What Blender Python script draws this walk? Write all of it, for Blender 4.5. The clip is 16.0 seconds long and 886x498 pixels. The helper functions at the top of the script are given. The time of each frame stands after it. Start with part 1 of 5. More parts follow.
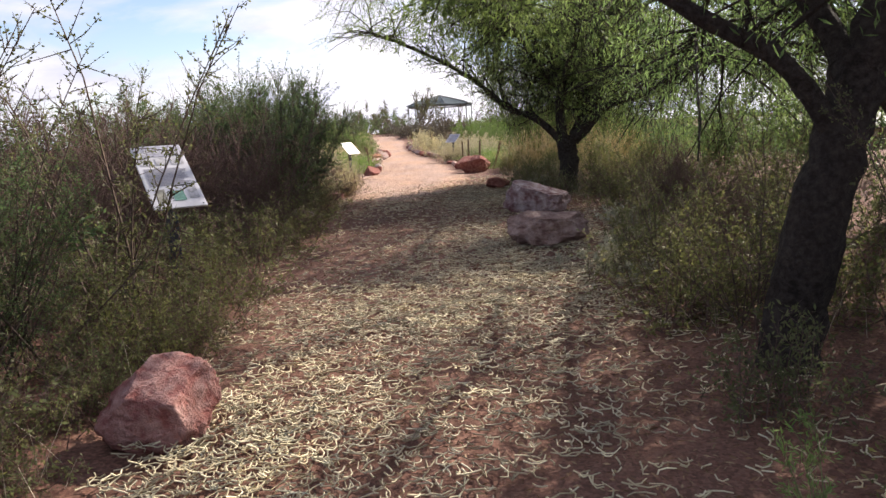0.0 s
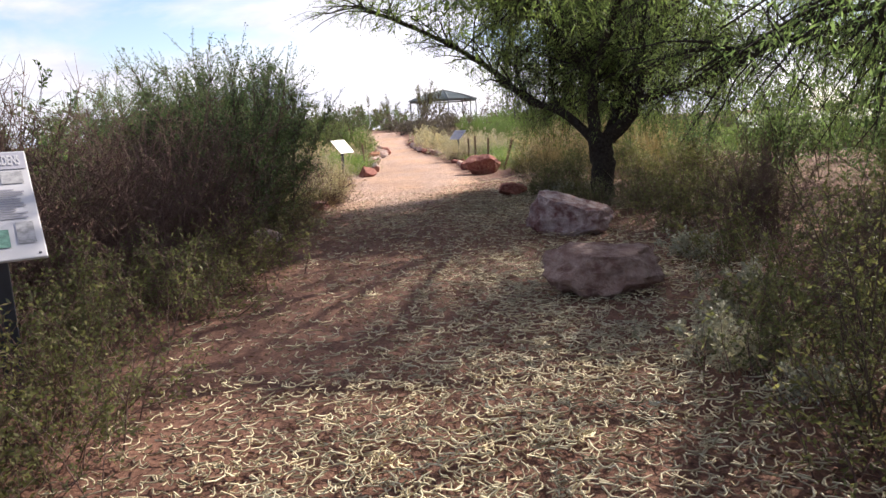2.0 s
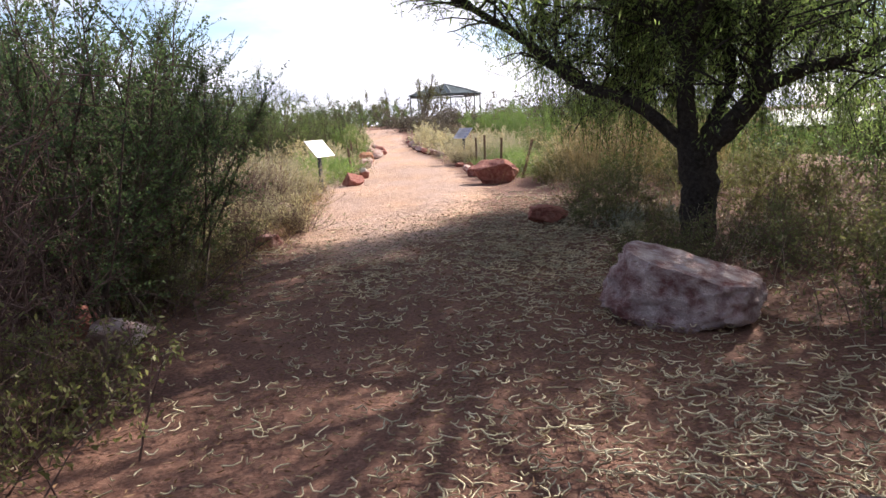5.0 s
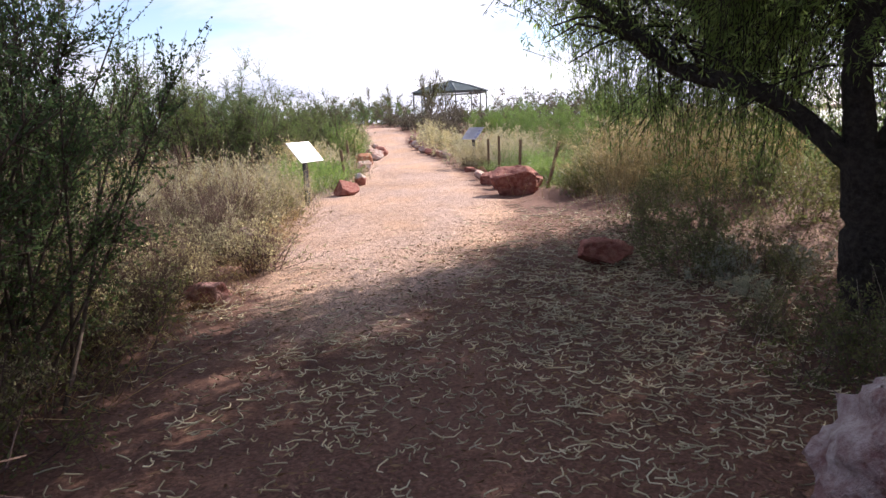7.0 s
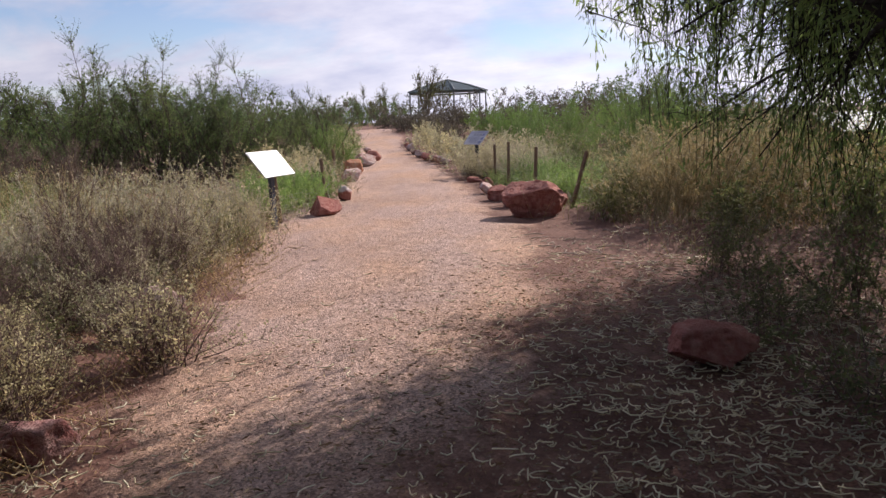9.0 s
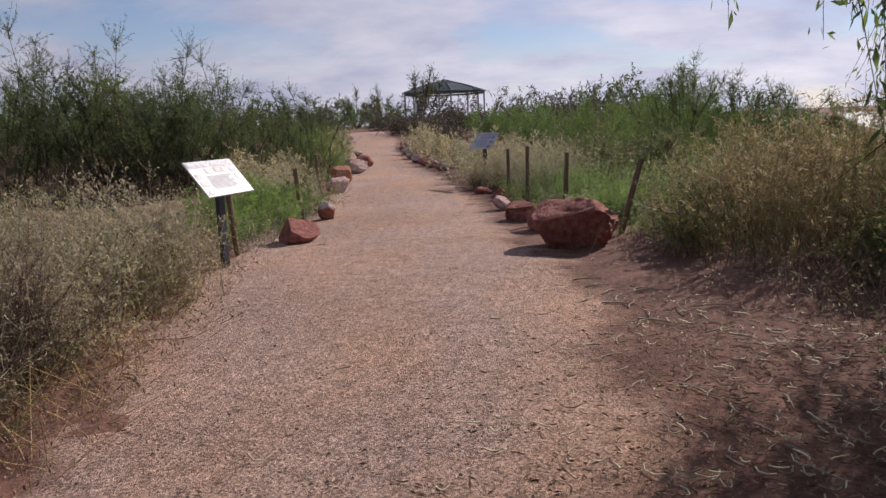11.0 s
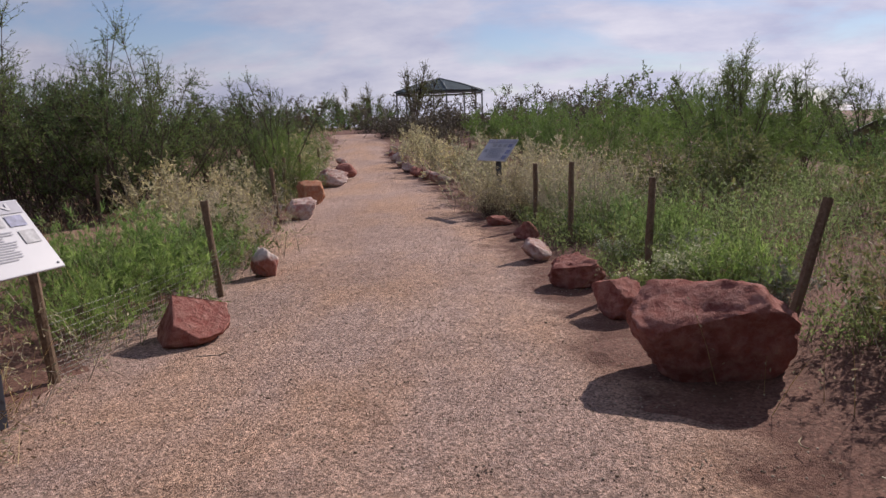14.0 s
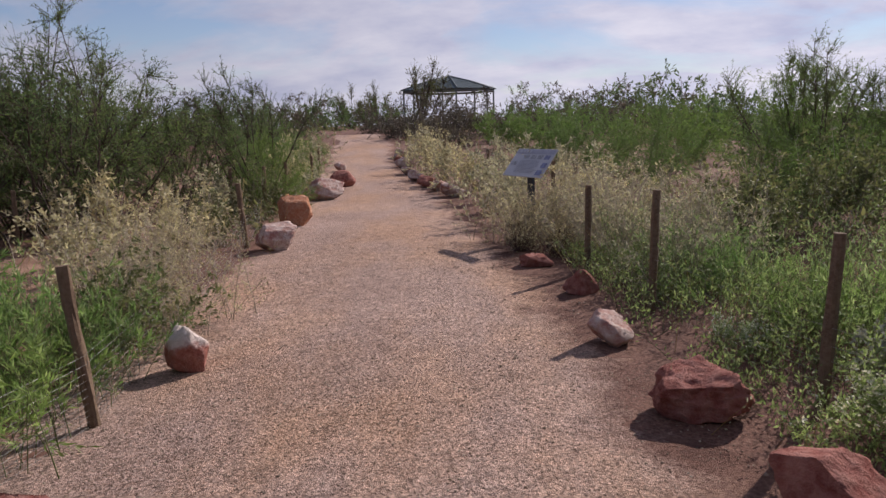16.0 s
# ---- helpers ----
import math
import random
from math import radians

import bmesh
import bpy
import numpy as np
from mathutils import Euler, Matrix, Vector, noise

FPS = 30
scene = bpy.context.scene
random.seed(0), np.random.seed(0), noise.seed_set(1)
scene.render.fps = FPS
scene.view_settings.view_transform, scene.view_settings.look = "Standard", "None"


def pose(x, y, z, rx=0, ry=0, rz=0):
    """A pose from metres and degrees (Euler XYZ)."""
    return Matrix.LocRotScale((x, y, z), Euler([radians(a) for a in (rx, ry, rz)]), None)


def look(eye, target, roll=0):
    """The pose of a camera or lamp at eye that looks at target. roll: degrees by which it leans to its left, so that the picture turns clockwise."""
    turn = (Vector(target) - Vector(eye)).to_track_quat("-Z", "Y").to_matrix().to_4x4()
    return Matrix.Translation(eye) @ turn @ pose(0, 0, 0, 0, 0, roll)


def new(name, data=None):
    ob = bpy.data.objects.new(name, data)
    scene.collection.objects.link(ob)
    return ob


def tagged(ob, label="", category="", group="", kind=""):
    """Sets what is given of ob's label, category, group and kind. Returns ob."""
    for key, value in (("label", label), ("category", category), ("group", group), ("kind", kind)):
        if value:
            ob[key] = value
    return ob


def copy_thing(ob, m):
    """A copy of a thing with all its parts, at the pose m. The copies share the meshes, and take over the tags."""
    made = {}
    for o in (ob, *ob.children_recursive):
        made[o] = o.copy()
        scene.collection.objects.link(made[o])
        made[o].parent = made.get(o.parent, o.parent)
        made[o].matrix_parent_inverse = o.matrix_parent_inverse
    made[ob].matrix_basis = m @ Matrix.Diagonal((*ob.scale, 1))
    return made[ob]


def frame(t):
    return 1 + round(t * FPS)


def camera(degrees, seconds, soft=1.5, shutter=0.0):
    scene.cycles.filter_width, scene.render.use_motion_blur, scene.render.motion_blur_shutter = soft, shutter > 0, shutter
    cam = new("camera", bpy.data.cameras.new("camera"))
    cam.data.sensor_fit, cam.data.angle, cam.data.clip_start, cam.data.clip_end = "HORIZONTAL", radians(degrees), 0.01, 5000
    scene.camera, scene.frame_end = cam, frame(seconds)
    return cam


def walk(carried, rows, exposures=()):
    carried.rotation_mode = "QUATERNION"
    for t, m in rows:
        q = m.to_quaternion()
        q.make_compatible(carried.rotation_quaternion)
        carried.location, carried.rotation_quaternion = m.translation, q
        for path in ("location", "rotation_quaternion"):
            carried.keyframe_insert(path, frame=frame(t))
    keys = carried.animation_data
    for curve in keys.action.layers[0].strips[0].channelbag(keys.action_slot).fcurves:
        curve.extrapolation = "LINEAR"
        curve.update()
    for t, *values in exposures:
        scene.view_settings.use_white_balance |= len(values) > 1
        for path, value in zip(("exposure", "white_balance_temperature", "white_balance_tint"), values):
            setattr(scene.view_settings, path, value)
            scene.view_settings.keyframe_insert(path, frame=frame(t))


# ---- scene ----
cam = camera(63.6, 16.0, soft=1.5)
PATH = [
    (0, (2.781, -9.857, 1.372), (2.63, -7.89, 1.044), -3.0),
    (0.5, (2.7, -9.252, 1.389), (2.543, -7.287, 1.056), -3.1),
    (1, (2.673, -8.633, 1.404), (2.511, -6.667, 1.07), -3.0),
    (1.5, (2.602, -7.985, 1.406), (2.437, -6.02, 1.07), -3.0),
    (2, (2.575, -7.318, 1.381), (2.415, -5.354, 1.042), -3.0),
    (2.5, (2.521, -6.664, 1.413), (2.366, -4.699, 1.074), -2.8),
    (3, (2.435, -6.027, 1.426), (2.284, -4.062, 1.084), -2.8),
    (3.2, (2.431, -5.793, 1.42), (2.275, -3.83, 1.074), -2.9),
    (5.5, (2.132, -2.615, 1.399), (1.969, -0.652, 1.05), -2.8),
    (6, (2.038, -2.021, 1.404), (1.878, -0.059, 1.054), -2.6),
    (6.5, (1.987, -1.308, 1.42), (1.817, 0.653, 1.067), -2.5),
    (7, (1.898, -0.635, 1.424), (1.73, 1.326, 1.07), -2.4),
    (7.5, (1.885, 0.046, 1.448), (1.716, 2.007, 1.091), -2.5),
    (8, (1.775, 0.725, 1.455), (1.609, 2.686, 1.1), -2.4),
    (8.5, (1.7, 1.339, 1.442), (1.538, 3.301, 1.088), -2.4),
    (9, (1.631, 1.98, 1.482), (1.473, 3.943, 1.128), -2.2),
    (11.3, (1.215, 5.146, 1.434), (1.074, 7.11, 1.089), -2.3),
    (11.5, (1.186, 5.443, 1.452), (1.047, 7.409, 1.108), -2.1),
    (12, (1.062, 6.14, 1.441), (0.928, 8.106, 1.099), -2.1),
    (12.5, (0.993, 6.824, 1.431), (0.866, 8.79, 1.089), -2.1),
    (13, (0.944, 7.49, 1.457), (0.816, 9.457, 1.117), -2.1),
    (13.5, (0.884, 8.102, 1.481), (0.759, 10.069, 1.14), -2.0),
    (14, (0.881, 8.783, 1.464), (0.758, 10.75, 1.12), -2.0),
    (14.5, (0.803, 9.446, 1.474), (0.677, 11.413, 1.132), -2.1),
    (15, (0.718, 10.068, 1.488), (0.596, 12.034, 1.145), -2.1),
    (15.5, (0.703, 10.773, 1.527), (0.573, 12.739, 1.181), -1.8),
    (16, (0.605, 11.457, 1.537), (0.465, 13.422, 1.191), -1.5),
]
walk(cam, [(t, look(eye, target, roll)) for t, eye, target, roll in PATH],
     exposures=[(0, 1.0, 7150, 14), (3, 1.1, 7100, 13), (5.5, 1.15, 6900, 13), (7, 1.08, 6750, 15), (8, 0.75, 6700, 16), (9, 0.40, 6700, 17), (11.5, -0.14, 6650, 18), (16, -0.12, 6650, 18)])

# ---- world, sun and exposure ----
SUN_AZ = math.atan2(0.61, 0.79)          # clockwise from +y
SUN_EL = radians(34)
world = bpy.data.worlds.new("desert_sky")
world.use_nodes = True
scene.world = world
wn, wl = world.node_tree.nodes, world.node_tree.links
wn.clear()


def wnode(kind, **kw):
    n = wn.new(kind)
    for k, v in kw.items():
        n.inputs[k].default_value = v
    return n


w_out = wn.new("ShaderNodeOutputWorld")
w_bg = wnode("ShaderNodeBackground", Strength=0.075)
sky = wn.new("ShaderNodeTexSky")
sky.sky_type = "NISHITA"
sky.sun_disc = False
sky.sun_elevation = SUN_EL
sky.sun_rotation = SUN_AZ
sky.dust_density = 0.1
w_co = wn.new("ShaderNodeTexCoord")
w_sep = wn.new("ShaderNodeSeparateXYZ")
w_add = wn.new("ShaderNodeMath"); w_add.operation = "ADD"; w_add.inputs[1].default_value = 0.30
w_max = wn.new("ShaderNodeMath"); w_max.operation = "MAXIMUM"; w_max.inputs[1].default_value = 0.05
w_dx = wn.new("ShaderNodeMath"); w_dx.operation = "DIVIDE"
w_dy = wn.new("ShaderNodeMath"); w_dy.operation = "DIVIDE"
w_com = wn.new("ShaderNodeCombineXYZ")
w_map = wn.new("ShaderNodeMapping")
w_map.inputs["Scale"].default_value = (0.55, 0.75, 1.0)
w_map.inputs["Rotation"].default_value = (0, 0, 0.35)
w_noise = wnode("ShaderNodeTexNoise", Scale=2.3, Detail=9.0, Roughness=0.56, Distortion=0.4)
w_ramp = wn.new("ShaderNodeValToRGB")
w_ramp.color_ramp.elements[0].position = 0.44
w_ramp.color_ramp.elements[1].position = 0.585
w_ramp.color_ramp.elements[0].color = (0.05, 0.05, 0.05, 1)
w_ramp.color_ramp.elements[1].color = (0.97, 0.97, 0.97, 1)
w_shade = wnode("ShaderNodeTexNoise", Scale=3.2, Detail=6.0, Roughness=0.6)
w_cloud = wn.new("ShaderNodeValToRGB")
w_cloud.color_ramp.elements[0].position = 0.35
w_cloud.color_ramp.elements[0].color = (0.60, 0.655, 0.87, 1)
w_cloud.color_ramp.elements[1].position = 0.70
w_cloud.color_ramp.elements[1].color = (1.0, 1.02, 1.13, 1)
w_gain = wn.new("ShaderNodeVectorMath"); w_gain.operation = "SCALE"; w_gain.inputs["Scale"].default_value = 10.5
w_mix = wn.new("ShaderNodeMix"); w_mix.data_type = "RGBA"
wl.new(w_co.outputs["Generated"], w_sep.inputs[0])
wl.new(w_sep.outputs["Z"], w_add.inputs[0])
wl.new(w_add.outputs[0], w_max.inputs[0])
wl.new(w_sep.outputs["X"], w_dx.inputs[0]); wl.new(w_max.outputs[0], w_dx.inputs[1])
wl.new(w_sep.outputs["Y"], w_dy.inputs[0]); wl.new(w_max.outputs[0], w_dy.inputs[1])
wl.new(w_dx.outputs[0], w_com.inputs[0]); wl.new(w_dy.outputs[0], w_com.inputs[1])
wl.new(w_com.outputs[0], w_map.inputs[0])
wl.new(w_map.outputs[0], w_noise.inputs["Vector"]); wl.new(w_map.outputs[0], w_shade.inputs["Vector"])
# clouds close up towards the horizon, and glow on the sun's side
w_hor = wn.new("ShaderNodeMapRange")
w_hor.inputs["From Min"].default_value = 0.0; w_hor.inputs["From Max"].default_value = 0.13
w_hor.inputs["To Min"].default_value = 0.22; w_hor.inputs["To Max"].default_value = 0.0
w_sum = wn.new("ShaderNodeMath"); w_sum.operation = "ADD"
wl.new(w_sep.outputs["Z"], w_hor.inputs["Value"])
wl.new(w_noise.outputs["Fac"], w_sum.inputs[0]); wl.new(w_hor.outputs[0], w_sum.inputs[1])
wl.new(w_sum.outputs[0], w_ramp.inputs[0])
w_dot = wn.new("ShaderNodeVectorMath"); w_dot.operation = "DOT_PRODUCT"
w_dot.inputs[1].default_value = (math.sin(SUN_AZ), math.cos(SUN_AZ), 0.0)
w_side = wn.new("ShaderNodeMapRange")
w_side.inputs["From Min"].default_value = 0.4; w_side.inputs["From Max"].default_value = 1.0
w_side.inputs["To Min"].default_value = 8.0; w_side.inputs["To Max"].default_value = 12.0
wl.new(w_co.outputs["Generated"], w_dot.inputs[0]); wl.new(w_dot.outputs["Value"], w_side.inputs["Value"])
wl.new(w_side.outputs[0], w_gain.inputs["Scale"])
wl.new(w_shade.outputs["Fac"], w_cloud.inputs[0])
wl.new(w_cloud.outputs["Color"], w_gain.inputs[0])
wl.new(w_ramp.outputs["Color"], w_mix.inputs["Factor"])
w_blue = wn.new("ShaderNodeVectorMath"); w_blue.operation = "MULTIPLY"
w_blue.inputs[1].default_value = (1.0, 1.05, 1.24)       # clear desert blue between the clouds
wl.new(sky.outputs["Color"], w_blue.inputs[0])
wl.new(w_blue.outputs[0], w_mix.inputs["A"])
wl.new(w_gain.outputs[0], w_mix.inputs["B"])
wl.new(w_mix.outputs["Result"], w_bg.inputs["Color"])
wl.new(w_bg.outputs[0], w_out.inputs["Surface"])

sun = new("sun", bpy.data.lights.new("sun", "SUN"))
sun.data.energy = 5.4
sun.data.angle = radians(0.6)
sun.data.color = (1.0, 0.95, 0.88)
sun.matrix_world = look((0, 0, 0), (-math.sin(SUN_AZ) * math.cos(SUN_EL), -math.cos(SUN_AZ) * math.cos(SUN_EL), -math.sin(SUN_EL)))

# ---- materials ----
rng = np.random.default_rng(7)


def shader(name, rough=0.9, metal=0.0, spec=0.3):
    m = bpy.data.materials.new(name)
    m.use_nodes = True
    b = m.node_tree.nodes["Principled BSDF"]
    b.inputs["Roughness"].default_value = rough
    b.inputs["Metallic"].default_value = metal
    b.inputs["Specular IOR Level"].default_value = spec
    return m, m.node_tree.nodes, m.node_tree.links, b


def ramp(nodes, *stops):
    r = nodes.new("ShaderNodeValToRGB")
    el = r.color_ramp.elements
    while len(el) < len(stops):
        el.new(0.5)
    for e, (p, c) in zip(el, stops):
        e.position, e.color = p, (*c, 1)
    return r


def tex(nodes, links, scale, detail=4.0, rough=0.6, kind="ShaderNodeTexNoise", stretch=None, obj=True):
    co = nodes.new("ShaderNodeTexCoord")
    n = nodes.new(kind)
    n.inputs["Scale"].default_value = scale
    if kind == "ShaderNodeTexNoise":
        n.inputs["Detail"].default_value = detail
        n.inputs["Roughness"].default_value = rough
    src = co.outputs["Object"]
    if stretch:
        mp = nodes.new("ShaderNodeMapping")
        mp.inputs["Scale"].default_value = stretch
        links.new(src, mp.inputs[0])
        src = mp.outputs[0]
    links.new(src, n.inputs["Vector"])
    return n


def mixc(nodes, links, fac, a, b, mode="MIX"):
    m = nodes.new("ShaderNodeMix")
    m.data_type, m.blend_type = "RGBA", mode
    for sock, v in (("Factor", fac), ("A", a), ("B", b)):
        if isinstance(v, bpy.types.NodeSocket):
            links.new(v, m.inputs[sock])
        elif isinstance(v, tuple):
            m.inputs[sock].default_value = (*v, 1)
        else:
            m.inputs[sock].default_value = v
    return m.outputs["Result"]


def bump(nodes, links, b, height, strength, dist):
    n = nodes.new("ShaderNodeBump")
    n.inputs["Strength"].default_value = strength
    n.inputs["Distance"].default_value = dist
    links.new(height, n.inputs["Height"])
    links.new(n.outputs[0], b.inputs["Normal"])
    return n


def grainy(name, c1, c2, c3, big, small, bump_d, rough=0.95, strength=0.6, spots=None, spec=0.2):
    """Earth, stone, bark: three tones at two scales, and relief."""
    m, n, l, b = shader(name, rough, 0.0, spec)
    a = tex(n, l, big, 5)
    f = tex(n, l, small, 6, 0.7)
    r1 = ramp(n, (0.35, c1), (0.65, c2))
    l.new(a.outputs["Fac"], r1.inputs[0])
    r2 = ramp(n, (0.40, (0, 0, 0)), (0.72, (1, 1, 1)))
    l.new(f.outputs["Fac"], r2.inputs[0])
    col = mixc(n, l, r2.outputs["Color"], r1.outputs["Color"], c3)
    if spots:
        v = tex(n, l, spots[0], kind="ShaderNodeTexVoronoi")
        r3 = ramp(n, (0.0, (0.33, 0.32, 0.32)), (0.5, (1.0, 1.0, 1.0)), (1.0, (1.72, 1.67, 1.63)))
        l.new(v.outputs["Color"], r3.inputs[0])
        col = mixc(n, l, spots[1], col, r3.outputs["Color"], "MULTIPLY")
    l.new(col, b.inputs["Base Color"])
    bump(n, l, b, f.outputs["Fac"], strength, bump_d)
    return m


def leaf_mat(name, c1, c2, c3, glow=0.35, rough=0.6):
    """Thin leaves: colour varies from leaf to leaf, from spray to spray and plant to plant, and light passes through."""
    m, n, l, b = shader(name, rough, 0.0, 0.25)
    geo = n.new("ShaderNodeNewGeometry")
    r = ramp(n, (0.0, c1), (0.55, c2), (1.0, c3))
    l.new(geo.outputs["Random Per Island"], r.inputs[0])
    drift, spray = tex(n, l, 1.4, 3), tex(n, l, 7.0, 2)
    r2 = ramp(n, (0.3, (0.72, 0.72, 0.72)), (0.7, (1.2, 1.2, 1.12)))
    l.new(drift.outputs["Fac"], r2.inputs[0])
    r3 = ramp(n, (0.3, (0.70, 0.74, 0.72)), (0.7, (1.25, 1.22, 1.12)))
    l.new(spray.outputs["Fac"], r3.inputs[0])
    info = n.new("ShaderNodeObjectInfo")
    r4 = ramp(n, (0.0, (0.84, 0.88, 0.92)), (1.0, (1.18, 1.10, 0.96)))
    l.new(info.outputs["Random"], r4.inputs[0])
    col = mixc(n, l, 1.0, r.outputs["Color"], r2.outputs["Color"], "MULTIPLY")
    col = mixc(n, l, 1.0, col, r3.outputs["Color"], "MULTIPLY")
    col = mixc(n, l, 1.0, col, r4.outputs["Color"], "MULTIPLY")
    l.new(col, b.inputs["Base Color"])
    if glow > 0:
        t = n.new("ShaderNodeBsdfTranslucent")
        l.new(mixc(n, l, 1.0, col, (1.30, 1.36, 1.22), "MULTIPLY"), t.inputs["Color"])
        mx = n.new("ShaderNodeMixShader")
        mx.inputs[0].default_value = glow
        l.new(b.outputs[0], mx.inputs[1]); l.new(t.outputs[0], mx.inputs[2])
        l.new(mx.outputs[0], n["Material Output"].inputs["Surface"])
    return m


def plain(name, c, rough=0.6, metal=0.0, vary=0.12, scale=12.0, spec=0.4):
    m, n, l, b = shader(name, rough, metal, spec)
    a = tex(n, l, scale, 5)
    lo, hi = tuple(x * (1 - vary) for x in c), tuple(min(1, x * (1 + vary)) for x in c)
    r = ramp(n, (0.3, lo), (0.7, hi))
    l.new(a.outputs["Fac"], r.inputs[0])
    l.new(r.outputs["Color"], b.inputs["Base Color"])
    bump(n, l, b, a.outputs["Fac"], 0.15, 0.003)
    return m


M_SOIL = grainy("dry_soil", (0.09, 0.041, 0.031), (0.157, 0.078, 0.057), (0.22, 0.125, 0.093), 0.9, 38, 0.02, spots=(70, 0.6))
M_PATH = grainy("decomposed_granite", (0.275, 0.177, 0.132), (0.375, 0.253, 0.194), (0.455, 0.338, 0.277), 0.55, 55, 0.022, strength=1.0, spots=(80, 1.0))


def blend_to_soil(m):
    """Gravel thins out to bare soil along the path's ragged edges."""
    n, l = m.node_tree.nodes, m.node_tree.links
    b = n["Principled BSDF"]
    gravel = b.inputs["Base Color"].links[0].from_socket
    at = n.new("ShaderNodeAttribute"); at.attribute_name = "cover"
    a, f = tex(n, l, 2.2, 6, 0.65), tex(n, l, 34, 5, 0.7)
    add = n.new("ShaderNodeMath"); add.operation = "ADD"
    l.new(a.outputs["Fac"], add.inputs[0]); l.new(at.outputs["Fac"], add.inputs[1])
    add2 = n.new("ShaderNodeMath"); add2.operation = "MULTIPLY_ADD"; add2.inputs[1].default_value = 0.5
    l.new(f.outputs["Fac"], add2.inputs[0]); l.new(add.outputs[0], add2.inputs[2])
    r = ramp(n, (0.92 / 2, (0, 0, 0)), (1.35 / 2, (1, 1, 1)))
    half = n.new("ShaderNodeMath"); half.operation = "MULTIPLY"; half.inputs[1].default_value = 0.5
    l.new(add2.outputs[0], half.inputs[0]); l.new(half.outputs[0], r.inputs[0])
    r2 = ramp(n, (0.35, (0.125, 0.06, 0.044)), (0.65, (0.225, 0.12, 0.088)))
    l.new(a.outputs["Fac"], r2.inputs[0])
    r3 = ramp(n, (0.3, (0.6, 0.6, 0.6)), (0.7, (1.3, 1.3, 1.3)))
    l.new(f.outputs["Fac"], r3.inputs[0])
    dirt = mixc(n, l, 1.0, r2.outputs["Color"], r3.outputs["Color"], "MULTIPLY")
    # smoother orange drifts over the greyer gravel, and coarse darker speckle
    d1 = tex(n, l, 0.7, 4, 0.6, stretch=(1.0, 0.45, 1.0))
    rd = ramp(n, (0.42, (1.0, 1.0, 1.04)), (0.62, (1.10, 1.0, 0.88)))
    l.new(d1.outputs["Fac"], rd.inputs[0])
    d2 = tex(n, l, 9, 6, 0.75)
    rs = ramp(n, (0.35, (0.74, 0.72, 0.72)), (0.5, (1.0, 1.0, 1.0)), (0.68, (1.16, 1.15, 1.14)))
    l.new(d2.outputs["Fac"], rs.inputs[0])
    gravel = mixc(n, l, 1.0, gravel, rd.outputs["Color"], "MULTIPLY")
    gravel = mixc(n, l, 1.0, gravel, rs.outputs["Color"], "MULTIPLY")
    l.new(mixc(n, l, r.outputs["Color"], dirt, gravel), b.inputs["Base Color"])


blend_to_soil(M_PATH)


def sandy_clearings(m):
    """Bare pinkish sand shows where nothing grows."""
    n, l = m.node_tree.nodes, m.node_tree.links
    b = n["Principled BSDF"]
    soil = b.inputs["Base Color"].links[0].from_socket
    at = n.new("ShaderNodeAttribute"); at.attribute_name = "sand"
    a, f = tex(n, l, 2.6, 5, 0.65), tex(n, l, 45, 4, 0.7)
    r = ramp(n, (0.35, (0.20, 0.115, 0.08)), (0.65, (0.37, 0.235, 0.165)))
    l.new(a.outputs["Fac"], r.inputs[0])
    r2 = ramp(n, (0.3, (0.7, 0.7, 0.7)), (0.7, (1.2, 1.2, 1.2)))
    l.new(f.outputs["Fac"], r2.inputs[0])
    l.new(mixc(n, l, at.outputs["Fac"], soil, mixc(n, l, 1.0, r.outputs["Color"], r2.outputs["Color"], "MULTIPLY")), b.inputs["Base Color"])


sandy_clearings(M_SOIL)
M_PEBBLE = leaf_mat("pebbles", (0.17, 0.11, 0.085), (0.28, 0.195, 0.155), (0.46, 0.37, 0.31), 0.0, 0.9)
M_RED = grainy("red_sandstone", (0.20, 0.06, 0.048), (0.30, 0.105, 0.08), (0.41, 0.21, 0.17), 3.2, 14, 0.05, strength=0.8)
M_ORANGE = grainy("orange_sandstone", (0.36, 0.13, 0.07), (0.46, 0.19, 0.10), (0.50, 0.30, 0.2), 2.6, 15, 0.05, strength=0.8)
M_PALE = grainy("mottled_pale_stone", (0.33, 0.12, 0.095), (0.48, 0.34, 0.29), (0.64, 0.56, 0.50), 3.0, 11, 0.05, strength=0.8)


def capped(name):
    """Red stone with a whitish crust over its top."""
    m = grainy(name, (0.27, 0.085, 0.065), (0.37, 0.14, 0.105), (0.42, 0.22, 0.18), 2.2, 14, 0.05, strength=0.8)
    n, l = m.node_tree.nodes, m.node_tree.links
    b = n["Principled BSDF"]
    red = b.inputs["Base Color"].links[0].from_socket
    co = n.new("ShaderNodeTexCoord"); sep = n.new("ShaderNodeSeparateXYZ")
    l.new(co.outputs["Object"], sep.inputs[0])
    wob = tex(n, l, 6, 4)
    ma = n.new("ShaderNodeMath"); ma.operation = "MULTIPLY_ADD"; ma.inputs[1].default_value = 0.25
    l.new(wob.outputs["Fac"], ma.inputs[0]); l.new(sep.outputs["Z"], ma.inputs[2])
    r = ramp(n, (0.29, (0, 0, 0)), (0.33, (1, 1, 1)))
    l.new(ma.outputs[0], r.inputs[0])
    l.new(mixc(n, l, r.outputs["Color"], red, (0.62, 0.52, 0.47)), b.inputs["Base Color"])
    return m


